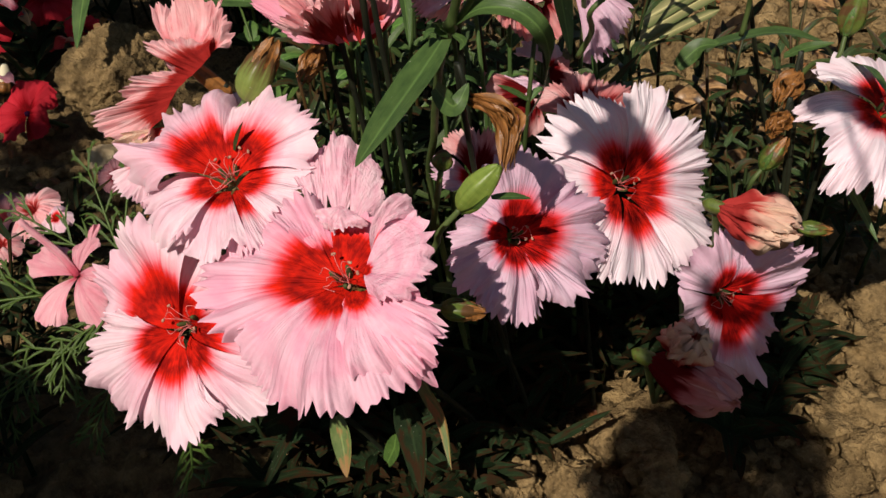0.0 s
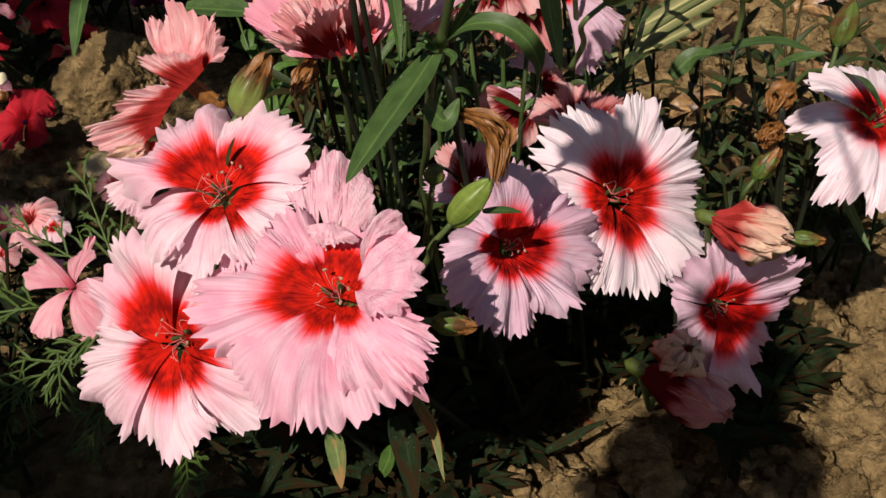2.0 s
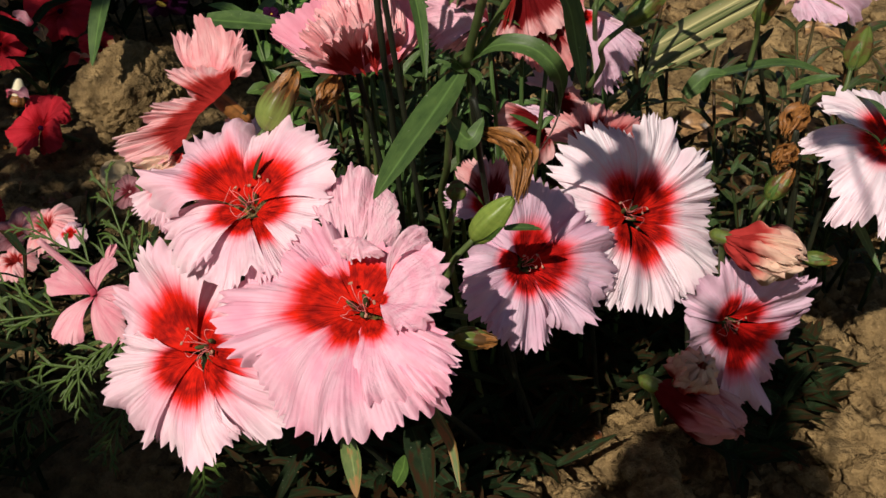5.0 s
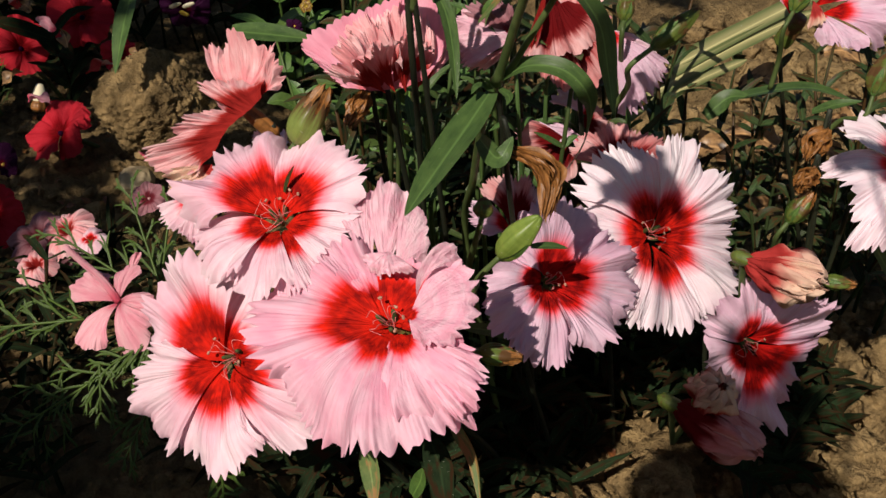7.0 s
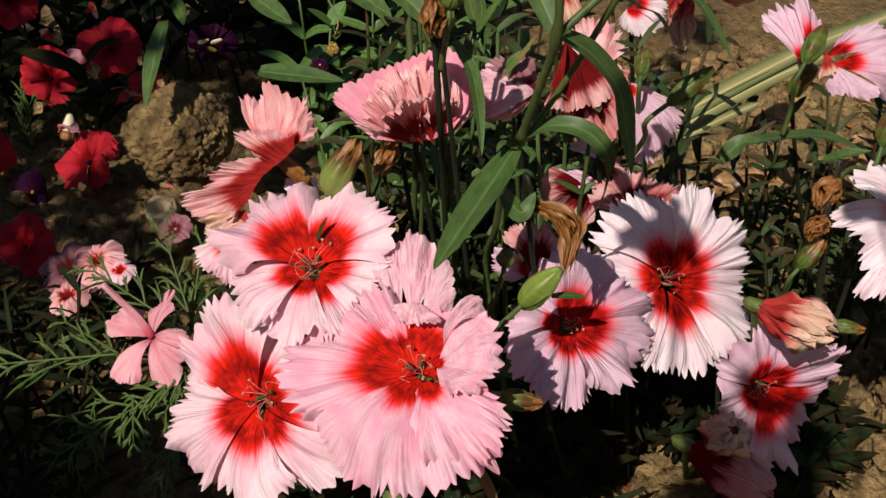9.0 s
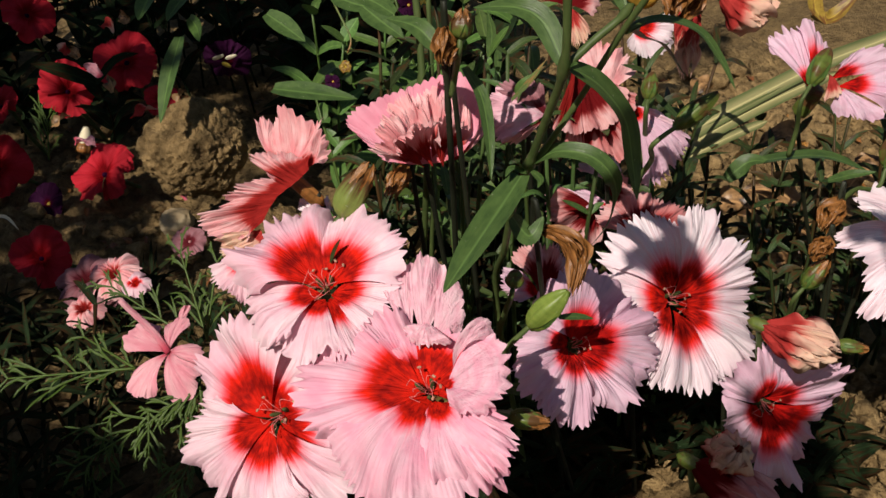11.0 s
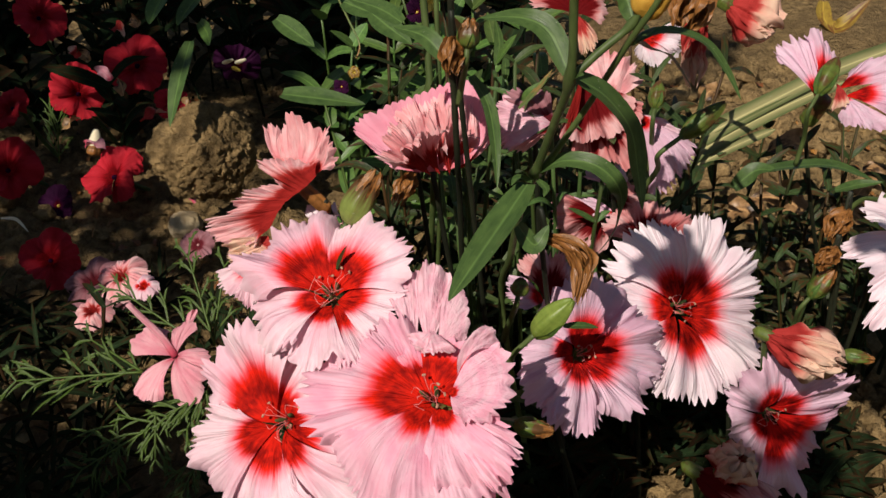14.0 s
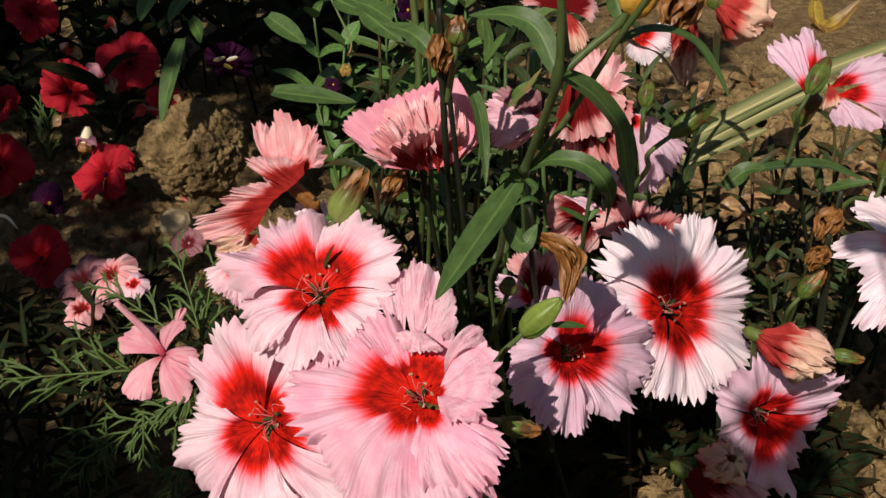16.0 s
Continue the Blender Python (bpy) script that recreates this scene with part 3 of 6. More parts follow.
bloom((0.0198, 0.1480, 0.1215), (-0.2469, -0.5270, 0.8132), [
    ((0.0058, 0.1665, 0.1292), (-0.0000, 0.1444, 0.1131), dict(base=(0.0187, 0.1484, 0.1214), crown=1.47, eye=0.90, teeth=15, cup=0.05, twist=0.05, over=0.12, ruffle=0.14)),
    ((0.0034, 0.1668, 0.1269), (0.0174, 0.1616, 0.1278), dict(base=(0.0182, 0.1508, 0.1210), crown=1.11, eye=0.8, teeth=7, cup=0.04, over=0.08)),
    ((0.0300, 0.1298, 0.1117), (-0.0004, 0.1429, 0.1110), dict(base=(0.0191, 0.1486, 0.1206), crown=1.12, eye=0.62, teeth=18, tooth=0.09, twist=0.0, over=0.12, ruffle=0.16)),
    ((0.0374, 0.1348, 0.1198), (0.0155, 0.1405, 0.1168), dict(base=(0.0212, 0.1454, 0.1217), crown=1.31, eye=0.55, teeth=14, tooth=0.10, twist=0.14, over=0.0, ruffle=0.22, curl=-0.14)),
    ((0.0346, 0.1415, 0.1216), (0.0321, 0.1302, 0.1135), dict(base=(0.0216, 0.1459, 0.1205), crown=1.20, eye=0.5, teeth=9, over=0.04, twist=0.03)),
    ((0.0319, 0.1535, 0.1315), (0.0257, 0.1408, 0.1213), dict(base=(0.0236, 0.1463, 0.1243), crown=1.39, eye=0.25, teeth=11, tooth=0.12, cup=0.14, over=0.06, twist=0.06, ruffle=0.2, throat=0.0)),
    ((0.0303, 0.1537, 0.1277), (0.0300, 0.1436, 0.1210), dict(base=(0.0194, 0.1487, 0.1211), crown=1.04, eye=1.6, teeth=7, over=0.06, cup=0.03)),
    ((0.0106, 0.1592, 0.1247), (0.0303, 0.1542, 0.1274), dict(base=(0.0191, 0.1495, 0.1210), crown=1.09, eye=1.5, teeth=8, over=0.06, cup=0.03)),
    ((0.0256, 0.1530, 0.1289), (0.0132, 0.1589, 0.1290), dict(base=(0.0195, 0.1588, 0.1308), crown=0.70, eye=0.2, teeth=9, tooth=0.10, over=0.0, throat=0.0, cup=0.2, ruffle=0.45, mat=PLAIN)),
    ((0.0276, 0.1540, 0.1310), (0.0325, 0.1528, 0.1317), dict(base=(0.0249, 0.1491, 0.1269), crown=1.38, eye=0.2, teeth=4, tooth=0.07, over=0.0, throat=0.0, cup=0.35, ruffle=0.12, mat=PLAIN)),
    ((0.0061, 0.1769, 0.1329), (0.0152, 0.1783, 0.1365), dict(base=(0.0156, 0.1603, 0.1250), crown=1.06, eye=0.3, teeth=8, tooth=0.07, over=0.04, cup=0.05, ruffle=0.14, mat=PLAIN)),
    ((0.0127, 0.1789, 0.1352), (0.0243, 0.1722, 0.1344), dict(base=(0.0183, 0.1598, 0.1245), crown=1.09, eye=0.3, teeth=8, tooth=0.07, over=0.02, cup=0.1, ruffle=0.16, mat=PLAIN)),
    ((0.0230, 0.1722, 0.1344), (0.0248, 0.1604, 0.1274), dict(base=(0.0200, 0.1589, 0.1249), crown=1.10, eye=0.3, teeth=6, tooth=0.05, over=0.04, cup=0.1, ruffle=0.14, mat=PLAIN)),
], PINK, 0.024, 1, "large pink dianthus bloom with a red eye and fringed ruffled petals", FOOT, spread=0.9)

bloom((-0.0155, 0.1655, 0.1016), (-0.4019, -0.7631, 0.5061), [
    ((-0.0166, 0.1763, 0.1166), (-0.0390, 0.1774, 0.1003), dict(base=(-0.0193, 0.1664, 0.0994), twist=-0.07, crown=1.26, eye=1.12, teeth=13, cup=0.05)),
    ((-0.0331, 0.1733, 0.0983), (-0.0369, 0.1620, 0.0782), dict(base=(-0.0195, 0.1663, 0.0985), twist=-0.07, crown=1.18, eye=0.85, teeth=12)),
    ((-0.0375, 0.1636, 0.0790), (-0.0098, 0.1525, 0.0842), dict(base=(-0.0194, 0.1664, 0.0976), twist=0.07, crown=0.99, eye=0.9, teeth=15)),
    ((-0.0114, 0.1539, 0.0872), (0.0033, 0.1521, 0.0963), dict(base=(-0.0173, 0.1647, 0.0988), twist=0.07, crown=1.14, eye=0.9, teeth=10)),
    ((0.0036, 0.1524, 0.0947), (-0.0006, 0.1626, 0.1068), dict(base=(-0.0179, 0.1665, 0.0989), twist=0.07, crown=1.06)),
    ((-0.0185, 0.1775, 0.1145), (-0.0007, 0.1629, 0.1066), dict(base=(-0.0191, 0.1677, 0.0992), twist=0.07, crown=0.97)),
    ((-0.0137, 0.1543, 0.0889), (-0.0096, 0.1522, 0.0890), dict(base=(-0.0146, 0.1594, 0.0958), twist=0.07, crown=1.00, eye=0.5, teeth=4, tooth=0.03, over=0.0, throat=0.0, ruffle=0.2)),
], BLUSH, 0.023, 2, "pale blush dianthus bloom with a red eye and toothed petals", (0.02, 0.22, 0.0), styles=5, spread=1.05, ruffle=0.15, twist=0.06, over=0.17)

bloom((-0.0047, 0.1767, 0.1286), (-0.2316, -0.4089, 0.8827), [
    ((-0.0234, 0.1826, 0.1269), (-0.0071, 0.1932, 0.1361), dict(base=(-0.0055, 0.1765, 0.1287), twist=0.07, crown=1.67, eye=1.0, teeth=14)),
    ((-0.0054, 0.1936, 0.1367), (0.0133, 0.1763, 0.1336), dict(base=(-0.0043, 0.1763, 0.1290), twist=-0.07, crown=1.16, eye=1.05, teeth=13)),
    ((0.0132, 0.1772, 0.1332), (0.0066, 0.1644, 0.1255), dict(base=(-0.0040, 0.1755, 0.1279), twist=-0.07, crown=1.02)),
    ((-0.0248, 0.1824, 0.1260), (-0.0142, 0.1655, 0.1209), dict(base=(-0.0059, 0.1758, 0.1279), twist=0.07, crown=1.12, eye=0.72, teeth=9)),
    ((-0.0185, 0.1680, 0.1205), (-0.0013, 0.1582, 0.1205), dict(base=(-0.0052, 0.1750, 0.1272), twist=0.07, crown=0.95, eye=0.7, teeth=9)),
    ((-0.0020, 0.1587, 0.1202), (0.0064, 0.1655, 0.1255), dict(base=(-0.0044, 0.1753, 0.1272), twist=-0.07, crown=1.13)),
], BLUSH, 0.023, 3, "white-pink dianthus bloom with a red eye and fringed petals", (0.02, 0.23, 0.0), styles=5, spread=1.1, twist=0.08, over=0.17, ruffle=0.15)

bloom((0.0521, 0.1933, 0.1011), (0.4578, -0.6142, 0.6428), [
    ((0.0446, 0.1952, 0.1086), (0.0365, 0.1814, 0.1012), dict(base=(0.0514, 0.1933, 0.1019), twist=0.09, crown=1.07, eye=0.85, teeth=9)),
    ((0.0453, 0.1961, 0.1078), (0.0680, 0.2092, 0.1041), dict(base=(0.0521, 0.1947, 0.1016), twist=0.09, crown=1.33, eye=0.85, teeth=12)),
    ((0.0673, 0.2074, 0.1045), (0.0729, 0.1949, 0.0886), dict(base=(0.0530, 0.1936, 0.1016), twist=0.09, crown=1.14, eye=0.95, teeth=11)),
    ((0.0730, 0.1976, 0.0903), (0.0585, 0.1851, 0.0887), dict(base=(0.0526, 0.1930, 0.1005), twist=-0.09, crown=1.11, eye=0.85, teeth=9)),
    ((0.0598, 0.1850, 0.0886), (0.0434, 0.1771, 0.0928), dict(base=(0.0519, 0.1920, 0.1009), twist=-0.09, crown=1.14, eye=0.75, teeth=10)),
    ((0.0445, 0.1765, 0.0905), (0.0365, 0.1825, 0.1019), dict(base=(0.0513, 0.1927, 0.1011), twist=-0.09, crown=1.00, eye=0.7, teeth=9)),
], LILAC, 0.02, 4, "lilac-pink dianthus bloom with a dark red eye", (0.06, 0.235, 0.0), twist=0.08, over=0.17, ruffle=0.15, styles=3, spread=0.8)

bloom((0.0796, 0.2155, 0.1013), (0.4256, -0.6790, 0.5982), [
    ((0.0601, 0.2160, 0.1163), (0.0828, 0.2308, 0.1169), dict(base=(0.0800, 0.2158, 0.1018), twist=0.10, crown=1.11, teeth=14)),
    ((0.0811, 0.2310, 0.1179), (0.0992, 0.2334, 0.1077), dict(base=(0.0811, 0.2165, 0.1014), twist=0.10, crown=1.14, teeth=11)),
    ((0.0974, 0.2334, 0.1099), (0.1060, 0.2295, 0.0993), dict(base=(0.0814, 0.2157, 0.1010), twist=0.10, crown=1.06, teeth=7)),
    ((0.1054, 0.2311, 0.1003), (0.1052, 0.2192, 0.0869), dict(base=(0.0819, 0.2158, 0.0996), twist=0.10, crown=0.96, teeth=10, eye=0.95)),
    ((0.1067, 0.2196, 0.0874), (0.0927, 0.2057, 0.0815), dict(base=(0.0817, 0.2145, 0.0993), twist=-0.10, crown=1.06, teeth=10, eye=0.9)),
    ((0.0948, 0.2071, 0.0811), (0.0747, 0.1977, 0.0847), dict(base=(0.0808, 0.2139, 0.0988), twist=-0.10, crown=1.04, teeth=12, eye=1.1)),
    ((0.0756, 0.1978, 0.0836), (0.0649, 0.2037, 0.0978), dict(base=(0.0799, 0.2145, 0.0994), twist=-0.10, crown=1.01, teeth=9)),
    ((0.0648, 0.2025, 0.0962), (0.0609, 0.2180, 0.1165), dict(base=(0.0796, 0.2155, 0.1004), twist=-0.10, crown=0.91, teeth=11)),
], WHITE, 0.023, 5, "large white dianthus bloom with a bright red eye and pleated petals", (0.08, 0.25, 0.0), ruffle=0.11, twist=0.09, over=0.13, styles=3, spread=0.8)

bloom((0.1056, 0.2104, 0.0705), (0.3738, -0.9265, 0.0445), [
    ((0.0943, 0.2060, 0.0799), (0.1117, 0.2133, 0.0875), dict(base=(0.1065, 0.2105, 0.0712), twist=0.09, crown=1.21, teeth=10, eye=0.9)),
    ((0.1106, 0.2132, 0.0868), (0.1333, 0.2214, 0.0671), dict(base=(0.1076, 0.2112, 0.0706), twist=0.09, crown=0.99, teeth=11, eye=0.8)),
    ((0.1332, 0.2207, 0.0639), (0.1230, 0.2157, 0.0453), dict(base=(0.1082, 0.2108, 0.0690), twist=0.09, crown=0.89, teeth=10, eye=1.1)),
    ((0.1230, 0.2163, 0.0468), (0.1043, 0.2085, 0.0414), dict(base=(0.1072, 0.2109, 0.0676), twist=-0.09, crown=1.03, teeth=11, eye=1.0)),
    ((0.1047, 0.2091, 0.0415), (0.0902, 0.2048, 0.0732), dict(base=(0.1059, 0.2109, 0.0688), twist=-0.09, crown=0.53, teeth=8, eye=0.8)),
], LILAC, 0.021, 6, "pink dianthus bloom with a red eye hanging low over the soil", (0.11, 0.24, 0.0), twist=0.08, over=0.17, ruffle=0.15)

bloom((0.1489, 0.2327, 0.1089), (0.5, -0.45, 0.75), [
    ((0.1298, 0.2334, 0.1157), (0.1316, 0.2105, 0.1040), dict(crown=1.08, teeth=13)),
    ((0.1298, 0.2069, 0.1058), (0.1493, 0.2054, 0.0991), dict(crown=1.08, teeth=13)),
    ((0.1322, 0.2339, 0.1158), (0.1615, 0.2532, 0.1109), dict(crown=1.05)),
    ((0.1622, 0.2532, 0.1109), (0.1719, 0.2367, 0.1026), dict(crown=1.05)),
    ((0.1708, 0.2341, 0.1023), (0.1510, 0.2077, 0.0988), dict(crown=1.05)),
], WHITE, 0.023, 7, "white dianthus bloom with a red eye beside the clump", (0.14, 0.27, 0.0))

# ---- the blooms behind, seen from the side ----
FACE = (-0.35, -0.75, 0.5)
side = thing("dianthus_flower", (0.0, 0.26, 0.0), "salmon-pink dianthus bloom seen from the side with curled petals", "flower", "dianthus blooms")
ruff(side, [(-0.0317, 0.2278, 0.1497), (-0.0291, 0.2276, 0.1512), (-0.0247, 0.2249, 0.1503), (-0.0192, 0.2238, 0.1524), (-0.0142, 0.2203, 0.1507), (-0.0107, 0.2197, 0.1523), (-0.0090, 0.2166, 0.1488), (-0.0102, 0.2134, 0.1433)], [(-0.0228, 0.2166, 0.1391), (-0.0219, 0.2160, 0.1390), (-0.0206, 0.2154, 0.1389), (-0.0194, 0.2149, 0.1390), (-0.0181, 0.2144, 0.1392), (-0.0166, 0.2141, 0.1398), (-0.0150, 0.2140, 0.1407), (-0.0138, 0.2140, 0.1416)], FACE, SALMON, 81, pleats=8, teeth=24, eye=0.7, deep=0.0030, tooth=0.0022)
ruff(side, [(-0.0140, 0.2163, 0.1483), (-0.0186, 0.2167, 0.1457), (-0.0230, 0.2177, 0.1441), (-0.0268, 0.2188, 0.1431), (-0.0290, 0.2186, 0.1414), (-0.0280, 0.2170, 0.1396), (-0.0306, 0.2168, 0.1375), (-0.0325, 0.2167, 0.1360), (-0.0334, 0.2158, 0.1340), (-0.0364, 0.2160, 0.1323), (-0.0383, 0.2153, 0.1298), (-0.0420, 0.2153, 0.1273), (-0.0433, 0.2145, 0.1251), (-0.0405, 0.2122, 0.1237), (-0.0352, 0.2097, 0.1236), (-0.0302, 0.2070, 0.1231)], [(-0.0137, 0.2117, 0.1417), (-0.0149, 0.2115, 0.1406), (-0.0158, 0.2114, 0.1397), (-0.0167, 0.2113, 0.1389), (-0.0176, 0.2113, 0.1383), (-0.0185, 0.2111, 0.1375), (-0.0195, 0.2112, 0.1369), (-0.0204, 0.2112, 0.1362), (-0.0213, 0.2111, 0.1354), (-0.0222, 0.2111, 0.1348), (-0.0229, 0.2108, 0.1340), (-0.0235, 0.2106, 0.1332), (-0.0244, 0.2103, 0.1321), (-0.0250, 0.2099, 0.1310), (-0.0256, 0.2095, 0.1300), (-0.0263, 0.2089, 0.1287)], FACE, SALMON, 82, pleats=14, teeth=40, eye=1.0, deep=0.0034, tooth=0.0024)
ruff(side, [(-0.0402, 0.2127, 0.1227), (-0.0395, 0.2104, 0.1197), (-0.0368, 0.2077, 0.1176), (-0.0335, 0.2048, 0.1155), (-0.0283, 0.2018, 0.1146)], [(-0.0272, 0.2089, 0.1262), (-0.0269, 0.2084, 0.1255), (-0.0262, 0.2075, 0.1247), (-0.0256, 0.2066, 0.1239), (-0.0249, 0.2058, 0.1230)], FACE, FADED, 83, pleats=6, teeth=16, eye=0.3, deep=0.0032, tooth=0.0018)
stem(side, [(-0.0130, 0.2160, 0.1330), (-0.0100, 0.2260, 0.1100), (-0.0030, 0.2500, 0.0500), (0.0, 0.26, 0.0)], 0.0007, 0.0008, SHADESTEM, n=20)
pod(side, (-0.0120, 0.2170, 0.1290), (-0.0200, 0.2160, 0.1385), 0.0018, STRAW, "calyx", blunt=0.7, ribs=0.06)
FACE = (0.0, -0.75, 0.66)
side = bloom((0.0151, 0.2164, 0.1421), (0.0, -0.35, 0.92), [
    ((0.0073, 0.2209, 0.1555), (0.0161, 0.2291, 0.1566), dict(crown=1.03, base=(0.0135, 0.2186, 0.1421))),
    ((0.0147, 0.2250, 0.1576), (0.0249, 0.2320, 0.1564), dict(crown=1.03, base=(0.0185, 0.2207, 0.1411))),
    ((0.0232, 0.2318, 0.1562), (0.0296, 0.2303, 0.1484), dict(crown=1.03, base=(0.0216, 0.2208, 0.1407))),
    ((0.0075, 0.2092, 0.1550), (0.0152, 0.2161, 0.1581), dict(crown=1.04, base=(0.0147, 0.2141, 0.1422))),
    ((0.0137, 0.2135, 0.1577), (0.0214, 0.2194, 0.1589), dict(crown=1.04, base=(0.0174, 0.2152, 0.1417))),
    ((0.0196, 0.2168, 0.1587), (0.0270, 0.2229, 0.1561), dict(crown=1.04, base=(0.0205, 0.2163, 0.1412))),
    ((0.0246, 0.2203, 0.1559), (0.0301, 0.2231, 0.1478), dict(crown=1.04, base=(0.0218, 0.2172, 0.1405))),
    ((0.0032, 0.2025, 0.1518), (0.0098, 0.2087, 0.1578), dict(crown=1.05, base=(0.0121, 0.2121, 0.1431))),
    ((0.0063, 0.1990, 0.1513), (0.0127, 0.2039, 0.1571), dict(crown=1.03, base=(0.0146, 0.2120, 0.1425))),
    ((0.0117, 0.2023, 0.1544), (0.0191, 0.2070, 0.1576), dict(crown=1.03, base=(0.0171, 0.2122, 0.1424))),
    ((0.0179, 0.2079, 0.1552), (0.0257, 0.2129, 0.1549), dict(crown=1.03, base=(0.0195, 0.2142, 0.1415))),
], SALMON, 0.021, 9, "full ruffled salmon-pink dianthus bloom seen from the side", (0.03, 0.26, 0.0), hearted=False, cupped=False, ruffle=0.13, cup=0.12, teeth=12, tooth=0.10, twist=0.03)
ruff(side, [(0.0053, 0.2144, 0.1427), (0.0013, 0.2171, 0.1458), (-0.0030, 0.2197, 0.1487), (-0.0058, 0.2220, 0.1514), (-0.0032, 0.2246, 0.1542), (0.0035, 0.2266, 0.1566), (0.0106, 0.2277, 0.1579), (0.0176, 0.2286, 0.1589), (0.0236, 0.2289, 0.1591), (0.0289, 0.2257, 0.1556), (0.0305, 0.2219, 0.1512)], [(0.0095, 0.2139, 0.1422), (0.0100, 0.2139, 0.1422), (0.0106, 0.2138, 0.1421), (0.0111, 0.2138, 0.1420), (0.0117, 0.2137, 0.1419), (0.0128, 0.2137, 0.1419), (0.0142, 0.2137, 0.1419), (0.0164, 0.2139, 0.1421), (0.0192, 0.2140, 0.1423), (0.0222, 0.2148, 0.1431), (0.0247, 0.2155, 0.1440)], FACE, ORCHID, 91, pleats=6, teeth=34, eye=0.9, deep=0.0015, tooth=0.0012)
bloom((0.0412, 0.2345, 0.1481), (0.1, -0.3, 0.9), [
    ((0.0318, 0.2368, 0.1532), (0.0335, 0.2275, 0.1416), dict(base=(0.0461, 0.2336, 0.1471), crown=1.05, mat=PLAIN, eye=0.3, teeth=9, ruffle=0.2)),
    ((0.0324, 0.2383, 0.1533), (0.0447, 0.2390, 0.1522), dict(base=(0.0464, 0.2343, 0.1462), crown=1.12, eye=0.8, teeth=9, ruffle=0.2, mat=MAUVE)),
    ((0.0335, 0.2280, 0.1414), (0.0405, 0.2295, 0.1421), dict(base=(0.0461, 0.2334, 0.1459), crown=1.12, mat=SALMON, eye=0.6, teeth=6, ruffle=0.25)),
], WINE, 0.02, 10, "faded pink dianthus bloom with crumpled petals", (0.05, 0.27, 0.0), hearted=False, cupped=False, ruffle=0.1)
side = bloom((0.0620, 0.2407, 0.1418), (0.1, -0.6, 0.8), [
    ((0.0543, 0.2527, 0.1559), (0.0715, 0.2532, 0.1539), dict(base=(0.0617, 0.2459, 0.1466), crown=1.17, mat=SALMON, eye=0.6, teeth=11)),
    ((0.0849, 0.2388, 0.1350), (0.0757, 0.2314, 0.1275), dict(base=(0.0701, 0.2446, 0.1445), crown=1.05, mat=LILAC, eye=0.4, teeth=9)),
    ((0.0739, 0.2457, 0.1440), (0.0850, 0.2391, 0.1343), dict(base=(0.0693, 0.2453, 0.1443), crown=1.06, mat=BLUSH, eye=0.6, teeth=8)),
    ((0.0481, 0.2378, 0.1418), (0.0515, 0.2377, 0.1411), dict(base=(0.0546, 0.2500, 0.1555), crown=1.04, mat=SALMON, eye=2.2, teeth=4, over=0.0, cup=0.3)),
    ((0.0525, 0.2428, 0.1454), (0.0601, 0.2455, 0.1475), dict(base=(0.0543, 0.2521, 0.1564), crown=1.08, eye=1.3, teeth=6)),
], WINE, 0.022, 11, "dark red and pink dianthus bloom seen from behind the leaves", (0.08, 0.28, 0.0), hearted=False, cupped=False, ruffle=0.16, twist=0.06)
FACE = (0.1, -0.75, 0.62)
ruff(side, [(0.0515, 0.2359, 0.1386), (0.0549, 0.2344, 0.1363), (0.0587, 0.2328, 0.1337), (0.0630, 0.2353, 0.1361), (0.0665, 0.2344, 0.1345), (0.0685, 0.2384, 0.1389), (0.0708, 0.2421, 0.1430), (0.0709, 0.2456, 0.1473)], [(0.0540, 0.2453, 0.1496), (0.0546, 0.2455, 0.1498), (0.0556, 0.2460, 0.1502), (0.0565, 0.2463, 0.1504), (0.0574, 0.2466, 0.1506), (0.0586, 0.2469, 0.1508), (0.0601, 0.2473, 0.1510), (0.0617, 0.2476, 0.1512)], FACE, WINE, 94, pleats=7, teeth=24, eye=1.2, deep=0.0030)
ruff(side, [(0.0477, 0.2351, 0.1421), (0.0521, 0.2341, 0.1401), (0.0558, 0.2349, 0.1405), (0.0611, 0.2368, 0.1420), (0.0664, 0.2398, 0.1447), (0.0688, 0.2440, 0.1494)], [(0.0539, 0.2434, 0.1512), (0.0548, 0.2437, 0.1514), (0.0557, 0.2440, 0.1515), (0.0569, 0.2443, 0.1517), (0.0581, 0.2448, 0.1522), (0.0599, 0.2454, 0.1526)], FACE, WINE, 95, pleats=6, teeth=18, eye=1.1, deep=0.0030)
